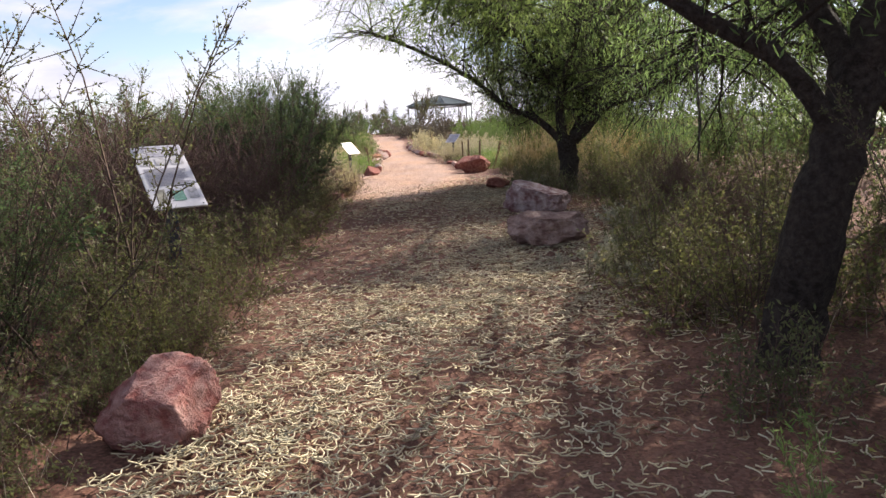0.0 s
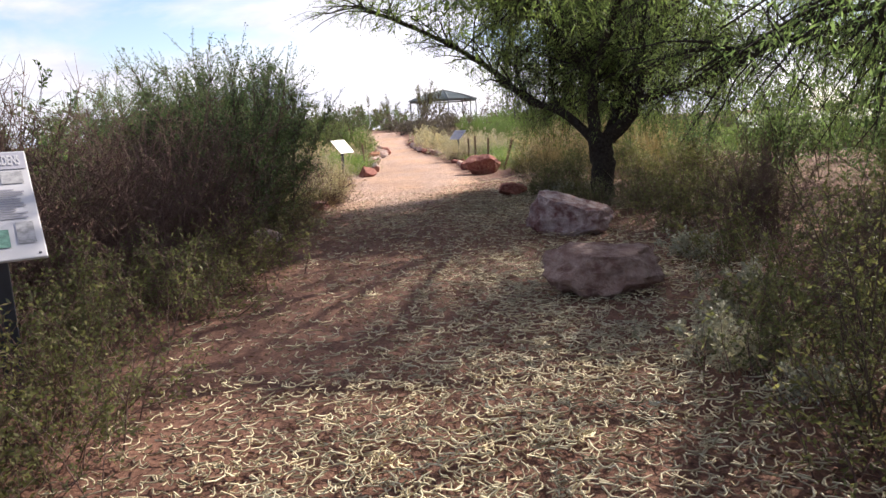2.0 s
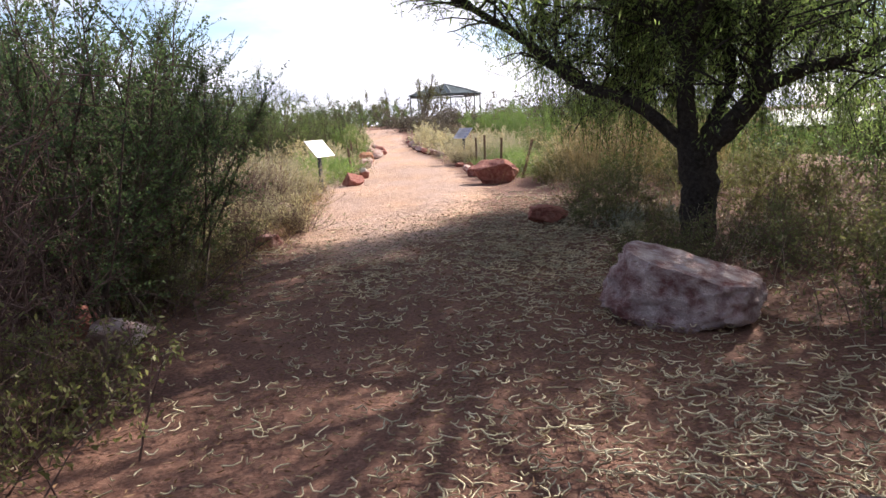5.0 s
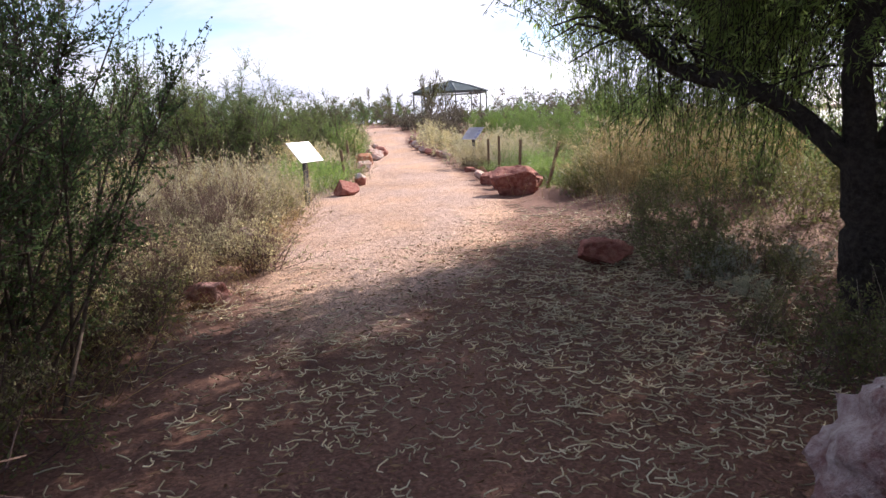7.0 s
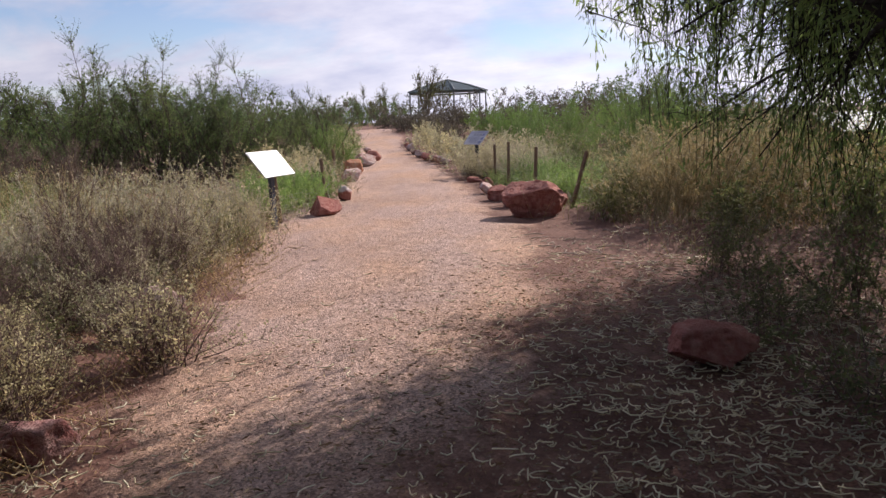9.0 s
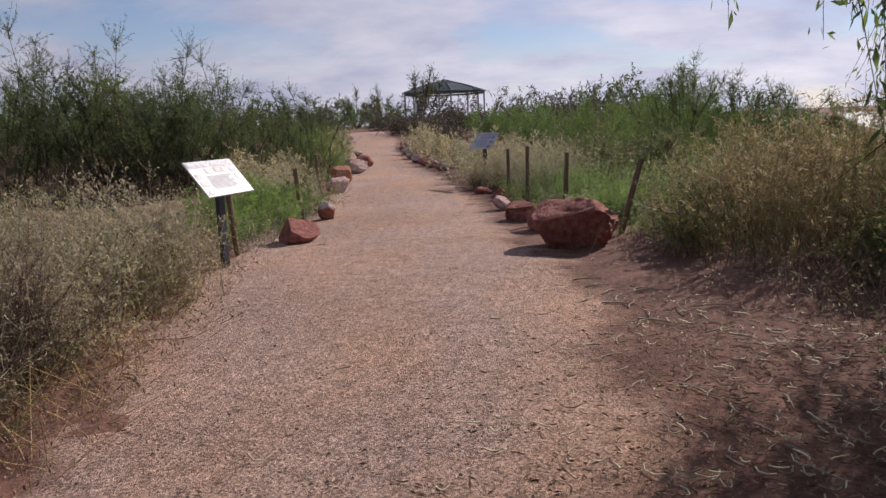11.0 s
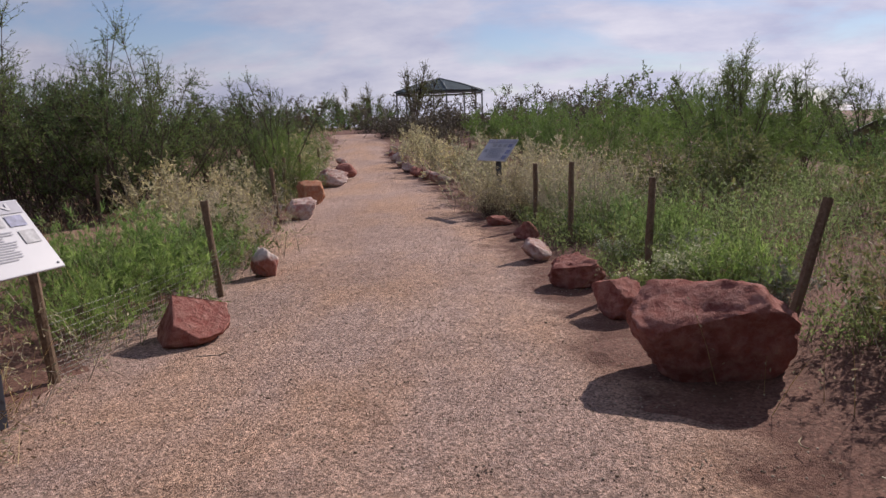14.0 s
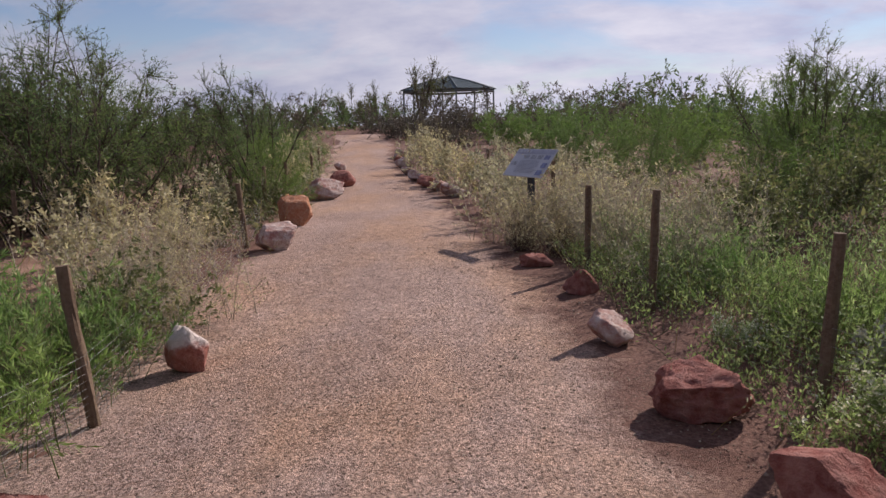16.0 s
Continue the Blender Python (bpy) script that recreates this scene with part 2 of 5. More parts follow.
M_CAPPED = capped("white_capped_stone")
M_GREYRED = grainy("greyish_pink_stone", (0.17, 0.066, 0.062), (0.31, 0.205, 0.198), (0.62, 0.535, 0.515), 3.6, 8, 0.06, strength=1.0)
M_DUSKY = grainy("dusky_brown_stone", (0.16, 0.085, 0.072), (0.26, 0.165, 0.14), (0.40, 0.30, 0.26), 4.0, 12, 0.05, strength=1.0)
M_MAUVE = grainy("mauve_red_sandstone", (0.17, 0.055, 0.05), (0.32, 0.13, 0.11), (0.46, 0.30, 0.27), 4.5, 11, 0.06, strength=1.0)
M_BARK = grainy("dark_bark", (0.022, 0.017, 0.014), (0.045, 0.036, 0.030), (0.085, 0.07, 0.06), 3.0, 26, 0.06, strength=1.0)
M_TWIG = grainy("brown_twig", (0.05, 0.035, 0.028), (0.085, 0.06, 0.048), (0.13, 0.10, 0.085), 3.0, 30, 0.004)
M_TWIG_PALE = grainy("pale_twig", (0.29, 0.235, 0.18), (0.41, 0.34, 0.265), (0.50, 0.43, 0.35), 3.0, 30, 0.004)
M_TWIG_RED = grainy("reddish_twig", (0.075, 0.045, 0.04), (0.12, 0.073, 0.064), (0.19, 0.13, 0.112), 3.0, 30, 0.004)
M_TWIG_GREEN = grainy("green_twig", (0.10, 0.12, 0.05), (0.15, 0.17, 0.07), (0.19, 0.20, 0.10), 3.0, 30, 0.004)
M_LEAF_TREE = leaf_mat("mesquite_leaf", (0.11, 0.16, 0.068), (0.15, 0.21, 0.086), (0.20, 0.265, 0.115), 0.62)
M_LEAF_DARK = leaf_mat("creosote_leaf", (0.066, 0.10, 0.05), (0.092, 0.138, 0.064), (0.13, 0.18, 0.086), 0.46)
M_LEAF_FEATHER = leaf_mat("feathery_leaf", (0.085, 0.145, 0.045), (0.115, 0.185, 0.056), (0.15, 0.225, 0.075), 0.5)
M_LEAF_SAGE = leaf_mat("sage_leaf", (0.075, 0.11, 0.048), (0.105, 0.15, 0.062), (0.145, 0.19, 0.085), 0.48)
M_LEAF_BRIGHT = leaf_mat("bright_green_leaf", (0.13, 0.215, 0.065), (0.19, 0.285, 0.095), (0.28, 0.365, 0.16), 0.45)
M_LEAF_SILVER = leaf_mat("silver_leaf", (0.28, 0.28, 0.245), (0.37, 0.37, 0.33), (0.48, 0.475, 0.425), 0.2)
M_LEAF_GREY = leaf_mat("grey_green_leaf", (0.25, 0.225, 0.155), (0.40, 0.36, 0.255), (0.60, 0.54, 0.41), 0.42)
M_LEAF_MEADOW = leaf_mat("meadow_leaf", (0.175, 0.235, 0.10), (0.225, 0.295, 0.125), (0.31, 0.37, 0.18), 0.45)
M_LEAF_OLIVE = leaf_mat("olive_leaf", (0.095, 0.105, 0.052), (0.14, 0.15, 0.07), (0.20, 0.20, 0.105), 0.42)
M_LEAF_DUSK = leaf_mat("dusky_leaf", (0.075, 0.06, 0.055), (0.115, 0.095, 0.085), (0.16, 0.14, 0.11), 0.25)
M_STRAW = leaf_mat("straw", (0.30, 0.21, 0.11), (0.42, 0.32, 0.18), (0.55, 0.45, 0.29), 0.3)
M_GOLD = leaf_mat("golden_stalk", (0.25, 0.185, 0.11), (0.39, 0.305, 0.19), (0.56, 0.47, 0.32), 0.3)
M_POD = leaf_mat("pale_seed_pod", (0.42, 0.35, 0.255), (0.60, 0.525, 0.40), (0.80, 0.72, 0.58), 0.05, 0.6)
M_LITTER = leaf_mat("leaf_litter", (0.16, 0.09, 0.058), (0.26, 0.165, 0.11), (0.40, 0.295, 0.205), 0.1, 0.9)
M_FLOWER = leaf_mat("white_flower", (0.6, 0.58, 0.5), (0.7, 0.68, 0.6), (0.8, 0.78, 0.7), 0.2)
M_POST = grainy("weathered_post", (0.10, 0.065, 0.042), (0.16, 0.105, 0.07), (0.22, 0.16, 0.11), 4.0, 40, 0.01)
M_STEEL = plain("dark_painted_steel", (0.045, 0.05, 0.065), 0.45, 0.3)
M_WIRE = plain("galvanised_wire", (0.30, 0.29, 0.27), 0.5, 0.8)
M_PANEL = plain("sign_laminate", (0.44, 0.44, 0.47), 0.45, 0.0, 0.03, 6, 0.5)
M_BANNER = plain("sign_banner_grey", (0.31, 0.31, 0.36), 0.5, 0.0, 0.1, 9, 0.5)
M_INK = plain("sign_ink", (0.25, 0.25, 0.29), 0.5, 0.0, 0.1, 9, 0.5)
M_PIC_GREY = plain("picture_grey", (0.30, 0.30, 0.315), 0.45, 0.0, 0.4, 28, 0.4)
M_PIC_GREEN = plain("picture_green", (0.10, 0.21, 0.17), 0.45, 0.0, 0.5, 28, 0.4)
M_PIC_OLIVE = plain("picture_olive", (0.19, 0.185, 0.15), 0.45, 0.0, 0.5, 28, 0.4)
M_PIC_PINK = plain("picture_pink", (0.32, 0.22, 0.22), 0.45, 0.0, 0.4, 28, 0.4)
M_PIC_BLUE = plain("picture_blue", (0.18, 0.19, 0.30), 0.45, 0.0, 0.4, 28, 0.4)
M_ROOF = plain("green_grey_roof_metal", (0.13, 0.17, 0.18), 0.45, 0.35, 0.12, 3)
M_ROOF_PALE = plain("pale_ribbed_roof", (0.17, 0.215, 0.20), 0.65, 0.0, 0.1, 3)
M_FRAME = plain("grey_steel_frame", (0.16, 0.18, 0.18), 0.5, 0.4, 0.1, 6)


# ---- mesh helpers ----
def quads(name, verts, faces, mat):
    """One mesh from arrays of vertices and four-cornered faces."""
    v, f = np.asarray(verts, np.float32), np.asarray(faces, np.int32)
    me = bpy.data.meshes.new(name)
    me.vertices.add(len(v)); me.loops.add(f.size); me.polygons.add(len(f))
    me.vertices.foreach_set("co", v.ravel())
    me.loops.foreach_set("vertex_index", f.ravel())
    me.polygons.foreach_set("loop_start", np.arange(0, f.size, 4, dtype=np.int32))
    me.polygons.foreach_set("loop_total", np.full(len(f), 4, np.int32))
    me.update(calc_edges=True)
    me.materials.append(mat)
    return me


def part(name, bm, material, parent, label=""):
    me = bpy.data.meshes.new(name)
    bm.to_mesh(me); bm.free()
    me.materials.append(material)
    ob = new(name, me)
    ob.parent = parent
    return tagged(ob, label)


def part_mesh(name, me, parent, label=""):
    ob = new(name, me)
    ob.parent = parent
    return tagged(ob, label)


def unit(a):
    return a / np.maximum(np.linalg.norm(a, axis=-1, keepdims=True), 1e-9)


def tubes(P, r0, r1, sides=3):
    """Tapered tubes along n lines of k points, P of shape (n, k, 3)."""
    n, k, _ = P.shape
    r0 = np.broadcast_to(np.asarray(r0, float), (n,)); r1 = np.broadcast_to(np.asarray(r1, float), (n,))
    D = unit(np.gradient(P, axis=1))
    mean = unit(P[:, -1] - P[:, 0])
    ref = np.eye(3)[np.abs(mean).argmin(-1)][:, None]
    A = unit(np.cross(D, ref)); B = np.cross(D, A)
    s = np.linspace(0, 1, k)[None]
    R = (r0[:, None] * (1 - s) + r1[:, None] * s)[..., None, None]
    ang = np.arange(sides) * 2 * math.pi / sides
    V = P[:, :, None] + R * (np.cos(ang)[:, None] * A[:, :, None] + np.sin(ang)[:, None] * B[:, :, None])
    i = np.arange(n)[:, None, None] * k * sides
    j = np.arange(k - 1)[None, :, None] * sides
    a = np.arange(sides)[None, None]
    b = (a + 1) % sides
    F = np.stack([i + j + a, i + j + b, i + j + sides + b, i + j + sides + a], -1).reshape(-1, 4)
    return V.reshape(-1, 3), F


def leaves(C, D, length, width, g):
    """Diamond leaves, slightly folded, at C and along D."""
    n = len(C)
    D = unit(D)
    S = unit(np.cross(D, g.normal(size=(n, 3))))
    N = np.cross(D, S)
    L = length * g.uniform(0.6, 1.25, (n, 1)); W = width * g.uniform(0.7, 1.2, (n, 1))
    V = np.stack([C, C + D * L * 0.5 + S * W * 0.5 + N * W * 0.2, C + D * L, C + D * L * 0.5 - S * W * 0.5 + N * W * 0.2], 1)
    return V.reshape(-1, 3), np.arange(4 * n).reshape(-1, 4)


def join(*vf):
    vs, fs, k = [], [], 0
    for v, f in vf:
        vs.append(v); fs.append(f + k); k += len(v)
    return np.concatenate(vs), np.concatenate(fs)


def ease(a):
    a = np.clip(a, 0, 1)
    return a * a * (3 - 2 * a)


LEFT_X = [(-14, 2.2), (-7, 1.25), (-4, 0.75), (0, -0.05), (4, -0.3), (7.6, -0.85), (12, -1.5), (14.5, -1.6), (20, -1.95), (26, -2.9), (33, -4.1), (40, -5.3), (50, -7.5)]
RIGHT_X = [(-14, 4.0), (-7, 3.6), (-2, 3.0), (2, 2.7), (8, 2.6), (11, 2.4), (13, 1.75), (16, 1.4), (19, 1.0), (26, -0.3), (30, -1.45), (36, -2.7), (42, -3.5), (50, -5.2)]


def edge_x(table, y):
    ys, xs = zip(*table)
    return np.interp(y, ys, xs)


def ground_z(x, y):
    """The lie of the land: level along the walk, rising gently far ahead, lower off to the right."""
    x, y = np.asarray(x, float), np.asarray(y, float)
    z = 1.15 * ease((y - 24) / 32)
    z = z - 2.4 * ease((x - 9) / 9) * ease((y - 14) / 10) * (1 - ease((y - 70) / 60))
    off = np.maximum(edge_x(LEFT_X, y) - x, x - edge_x(RIGHT_X, y))
    rough = 0.05 * np.sin(1.3 * x + 0.7 * y) + 0.04 * np.sin(2.9 * y - 1.7 * x + 1) + 0.05
    return z + rough * ease(off / 1.5)


def gz(x, y):
    return float(ground_z(x, y))


# ---- ground and path ----
def axis(lo, hi, step, reach):
    mid = list(np.arange(lo, hi + 1e-6, step))
    out, d = [], step
    while mid[0] > -reach:
        d *= 1.25; mid.insert(0, mid[0] - d)
    d = step
    while mid[-1] < reach:
        d *= 1.25; mid.append(mid[-1] + d)
    return np.array(mid)


def build_ground():
    xs, ys = axis(-6, 8, 0.18, 1500), axis(-11, 22, 0.18, 1500)
    X, Y = np.meshgrid(xs, ys)
    Z = ground_z(X, Y) + 0.012 * np.sin(5 * X + 3 * Y) * np.sin(4 * Y - 2 * X) + rng.normal(0, 0.004, X.shape)
    V = np.stack([X, Y, Z], -1).reshape(-1, 3)
    w = len(xs)
    i = (np.arange(len(ys) - 1)[:, None] * w + np.arange(w - 1)[None]).ravel()
    F = np.stack([i, i + 1, i + w + 1, i + w], -1)
    me = quads("ground", V, F, M_SOIL)
    bare = 1 - ease((np.hypot((X + 4.9) / 1.9, (Y - 18.0) / 2.3) - 0.62 + 0.15 * np.sin(3 * X + 2 * Y)) / 0.5)
    open_land = 0.6 * ease((Y - 19) / 4) * (1 - ease((Y - 34) / 14)) * (0.5 + 0.5 * np.sin(0.9 * X + 1.3) * np.sin(0.7 * Y))
    me.attributes.new("sand", "FLOAT", "POINT").data.foreach_set("value", np.maximum(bare, open_land).ravel().astype(np.float32))
    tagged(new("ground", me), "dry brown desert soil with sparse litter", "ground", kind="structure")


def build_path():
    ys = np.arange(2.2, 50, 0.14)
    cols = np.linspace(0, 1, 25)
    rag = lambda y, s: 0.07 * np.sin(3.1 * y + s) + 0.05 * np.sin(7.7 * y + 2 * s) + 0.03 * np.sin(17 * y + s)
    lx, rx = edge_x(LEFT_X, ys) + rag(ys, 0.4) - 0.45 - 0.4 * ease((ys - 7) / 3), edge_x(RIGHT_X, ys) + rag(ys, 2.2) + 0.5
    X = lx[:, None] * (1 - cols) + rx[:, None] * cols
    Y = np.repeat(ys[:, None], len(cols), 1)
    crown = np.sin(cols * math.pi)[None] ** 0.5
    Z = ground_z(X, Y) - 0.04 + 0.072 * crown * ease((Y + 0.9 * np.sin(2.3 * X) + 0.35 * np.sin(6.1 * X + 1) - 2.6) / 2.2) + rng.normal(0, 0.003, X.shape)
    V = np.stack([X, Y, Z], -1).reshape(-1, 3)
    w = len(cols)
    i = (np.arange(len(ys) - 1)[:, None] * w + np.arange(w - 1)[None]).ravel()
    F = np.stack([i, i + 1, i + w + 1, i + w], -1)
    me = quads("path", V, F, M_PATH)
    reach = np.minimum(cols, 1 - cols)[None] * (rx - lx)[:, None]
    gap = np.where(cols[None] < 0.5, 0.42 - 0.17 * ease((Y - 7) / 3), 0.42)
    cover = np.clip((reach - gap) / np.where(cols[None] < 0.5, 0.55, 0.8), 0, 1) * ease((Y - 3.0 + 0.5 * np.sin(2 * X)) / 3.2)
    cover = cover * (1 - 0.85 * ease((X - 1.15 - 0.14 * (Y - 8) + 0.15 * np.sin(3 * Y)) / 1.1) * (1 - ease((Y - 11.2) / 1.6)))
    me.attributes.new("cover", "FLOAT", "POINT").data.foreach_set("value", cover.ravel().astype(np.float32))
    tagged(new("path", me), "pinkish tan decomposed granite footpath", "footpath", kind="structure")


build_ground()
build_path()


# ---- rocks ----
def rock_mesh(size, seed, mat, cuts=9, rough=0.05, fine=4, sharp=0.95, faces=()):
    """A stone split along the given faces (normal and distance in a unit ball), then chipped at random."""
    g = np.random.default_rng(seed)
    bm = bmesh.new()
    bmesh.ops.create_icosphere(bm, subdivisions=fine, radius=1.0)
    lo_d = 0.72 if faces else 0.42
    planes = [(Vector((a, b, c)).normalized(), d) for a, b, c, d in faces]
    planes += [(Vector(unit(g.normal(size=3) * (1, 1, 0.8))), g.uniform(lo_d, lo_d + 0.36)) for _ in range(cuts + 5)]
    off = Vector(g.uniform(-50, 50, 3))
    for v in bm.verts:
        p = v.co.copy()
        for _ in range(2):
            for n, d in planes:
                over = p.dot(n) - d
                if over > 0:
                    p -= n * over * sharp
        ledge = abs(noise.noise(Vector((p.x * 2.1, p.y * 2.1, p.z * 6.5)) + off))
        k = 1 + 0.10 * noise.noise(p * 1.1 + off) + rough * 1.1 * noise.noise(p * 3.2 + off) + rough * 0.7 * noise.noise(p * 8 + off) + rough * 0.4 * abs(noise.noise(p * 19 + off)) - rough * 0.6 * ledge
        v.co = p * k
    lo = min(v.co.z for v in bm.verts); hi = max(v.co.z for v in bm.verts)
    ex = max(abs(v.co.x) for v in bm.verts); ey = max(abs(v.co.y) for v in bm.verts)
    for v in bm.verts:
        v.co.x *= size[0] / 2 / ex; v.co.y *= size[1] / 2 / ey
        v.co.z = (v.co.z - lo) / (hi - lo) * size[2] * 1.12 - 0.12 * size[2]
    for f in bm.faces:
        f.smooth = True
    me = bpy.data.meshes.new("rock")
    bm.to_mesh(me); bm.free()
    me.materials.append(mat)
    return me


def rock(name, x, y, size, turn, seed, mat, label, group="", cuts=9, rough=0.085, sharp=0.95, faces=()):
    ob = new(name, rock_mesh(size, seed, mat, cuts, rough, 5 if size[0] > 0.5 and y < 16 else 4 if y < 28 else 3, sharp, faces))
    ob.matrix_world = pose(x, y, gz(x, y), 0, 0, turn)
    return tagged(ob, label, "rock", group)


rock("boulder", 2.18, 12.78, (1.02, 0.78, 0.55), 0, 11, M_RED, "large red sandstone boulder lying at the path edge", cuts=0, rough=0.065,
     faces=((0, -1, -0.32, 0.55), (-0.34, -0.36, 0.88, 0.58), (0.14, 0.20, 1, 0.68), (0.74, -0.10, 0.58, 0.72), (-1, -0.1, -0.30, 0.84), (0.9, -0.4, -0.18, 0.84)))
EDGE = "red stones along the path edge"
rock("edging_stone", 1.86, 14.02, (0.46, 0.34, 0.29), -30, 12, M_RED, "dark red flat stone beside the boulder", EDGE, cuts=2,
     faces=((0.55, -0.2, 0.8, 0.42), (-0.5, -0.85, 0.1, 0.5), (-0.3, 0.1, 0.95, 0.6)))
rock("edging_stone", 1.66, 15.06, (0.54, 0.40, 0.29), -5, 13, M_RED, "red stone with a pale ledge on gravel", EDGE, cuts=4, rough=0.10,
     faces=((-0.1, -0.35, 0.9, 0.5), (0, -1, -0.05, 0.6), (0.8, 0.1, 0.5, 0.75), (-0.9, -0.1, 0.2, 0.78)))
rock("edging_stone", 1.42, 16.3, (0.36, 0.32, 0.25), 20, 14, M_PALE, "round stone with white and pink patches", EDGE)
rock("edging_stone", 1.40, 17.8, (0.36, 0.3, 0.22), 40, 15, M_RED, "dark red stone at a fence post", EDGE)
rock("edging_stone", 1.06, 19.05, (0.38, 0.26, 0.15), 10, 16, M_RED, "low red stone at the path edge", EDGE)
rock("edging_stone", -1.27, 13.55, (0.62, 0.52, 0.34), 0, 71, M_RED, "angular red sandstone wedge by the fence", EDGE, cuts=-5, rough=0.05, sharp=1.0,
     faces=((0.50, -0.38, 0.78, 0.10), (-0.80, -0.55, 0.30, 0.24), (-0.35, 0.9, 0.35, 0.34), (0.1, -1, 0.1, 0.60)))
rock("edging_stone", -1.37, 15.72, (0.34, 0.30, 0.31), 60, 58, M_CAPPED, "upright red stone with a white top", EDGE)
rock("edging_stone", -2.15, 20.25, (0.55, 0.42, 0.36), 15, 19, M_PALE, "tan stone half under a shrub", EDGE)
rock("edging_stone", -2.50, 22.5, (0.62, 0.5, 0.48), 0, 20, M_ORANGE, "bright orange sandstone block", EDGE, cuts=2,
     faces=((0.1, -0.3, 0.95, 0.55), (0.3, -1, 0.1, 0.5), (-0.8, -0.5, 0.1, 0.6), (0.9, 0.1, 0.2, 0.66)))
rock("edging_stone", -2.95, 26.2, (1.0, 0.66, 0.48), 5, 21, M_PALE, "long pale stone at the path edge", EDGE)
rock("edging_stone", -3.0, 28.6, (0.7, 0.5, 0.42), 40, 22, M_RED, "dark red stone beside a pale one", EDGE)
rock("edging_stone", -3.3, 24.6, (0.45, 0.4, 0.28), 70, 23, M_ORANGE, "orange stone beneath shrubs", EDGE)
rock("edging_stone", -3.9, 32.5, (0.5, 0.4, 0.3), 70, 24, M_PALE, "pale stone far along the path", EDGE)
for k, (x, y, s, m) in enumerate([(-0.25, 26.4, 0.62, M_PALE), (-0.62, 27.5, 0.55, M_PALE), (-0.95, 28.4, 0.6, M_RED), (-1.35, 29.8, 0.6, M_PALE),
                                  (-1.75, 31.3, 0.5, M_PALE), (-2.05, 33.4, 0.7, M_PALE), (-2.45, 35.0, 0.5, M_RED), (-2.62, 36.6, 0.75, M_PALE), (-2.3, 41.5, 0.7, M_PALE)]):
    rock("edging_stone", x, y, (s, s * 0.7, s * 0.48), 37 * k, 30 + k, m, "pale and reddish stone edging the far path", EDGE)
rock("boulder", 3.42, 1.48, (1.18, 0.72, 0.53), -26, 41, M_GREYRED, "whitish pink boulder slab lying in the tree shade", cuts=3, rough=0.10,
     faces=((0.40, -0.12, 0.90, 0.34), (0, -1, -0.12, 0.50), (-0.9, -0.2, 0.25, 0.74), (-0.5, -0.8, 0.1, 0.62), (0.8, -0.6, 0.0, 0.74), (0, 0.9, 0.3, 0.55)))
rock("boulder", 3.38, -1.74, (0.98, 0.74, 0.38), -6, 42, M_DUSKY, "dusky brown flat-topped boulder among seed pods", cuts=4, rough=0.12,
     faces=((0.05, -0.1, 1, 0.40), (-0.6, -0.5, 0.55, 0.62), (0.75, -0.3, 0.5, 0.66), (0, -0.95, 0.25, 0.60)))
rock("boulder", 2.78, 6.08, (0.68, 0.46, 0.28), 10, 43, M_RED, "dark red rock in leaf litter under the tree", cuts=5)
rock("boulder", 1.18, -6.80, (0.56, 0.50, 0.39), 8, 44, M_MAUVE, "pinkish red boulder at the edge of seed pods", cuts=3, rough=0.08,
     faces=((0.1, -0.45, 0.88, 0.52), (-0.75, -0.3, 0.55, 0.58), (0.85, -0.35, 0.25, 0.62), (-0.15, -1, -0.05, 0.60)))
rock("boulder", -0.26, 0.95, (0.56, 0.42, 0.30), 10, 45, M_GREYRED, "grey pink stone under the dark shrub")
rock("boulder", -0.66, 1.25, (0.5, 0.36, 0.28), 50, 46, M_RED, "brown stone beneath bare twigs")
rock("boulder", -0.52, 4.98, (0.46, 0.32, 0.20), 20, 47, M_MAUVE, "low dark red stone at the path edge")
rock("boulder", -0.92, 7.02, (0.42, 0.36, 0.36), 0, 48, M_PALE, "whitish pink stone beside a small shrub")


# ---- signs ----
def slab(w, h, t, bev):
    bm = bmesh.new()
    bmesh.ops.create_cube(bm, size=1.0)
    for v in bm.verts:
        v.co = Vector((v.co.x * w, v.co.y * h, v.co.z * t))
    bmesh.ops.bevel(bm, geom=[e for e in bm.edges], offset=bev, segments=2, affect="EDGES", profile=0.5)
    return bm


def flat(w, h, x, y, z):
    """A printed patch on the panel face."""
    bm = bmesh.new()
    vs = [bm.verts.new((x + a * w / 2, y + b * h / 2, z + c)) for c in (0, 0.0006) for a, b in ((-1, -1), (1, -1), (1, 1), (-1, 1))]
    bm.faces.new(vs[4:])
    for i in range(4):
        bm.faces.new((vs[i], vs[(i + 1) % 4], vs[4 + (i + 1) % 4], vs[4 + i]))
    return bm


def lettering(text, size, x, y, z, mat, parent, wide=1.0):
    cu = bpy.data.curves.new("lettering", "FONT")
    cu.body, cu.size, cu.extrude, cu.offset = text, size, 0.0004, size * 0.025
    tmp = bpy.data.objects.new("lettering", cu)
    me = bpy.data.meshes.new_from_object(tmp)
    bpy.data.objects.remove(tmp)
    me.name = "lettering"
    for v in me.vertices:
        v.co = Vector((v.co.x * wide + x, v.co.y + y, v.co.z + z))
    me.materials.clear(); me.materials.append(mat)
    return part_mesh("lettering", me, parent)


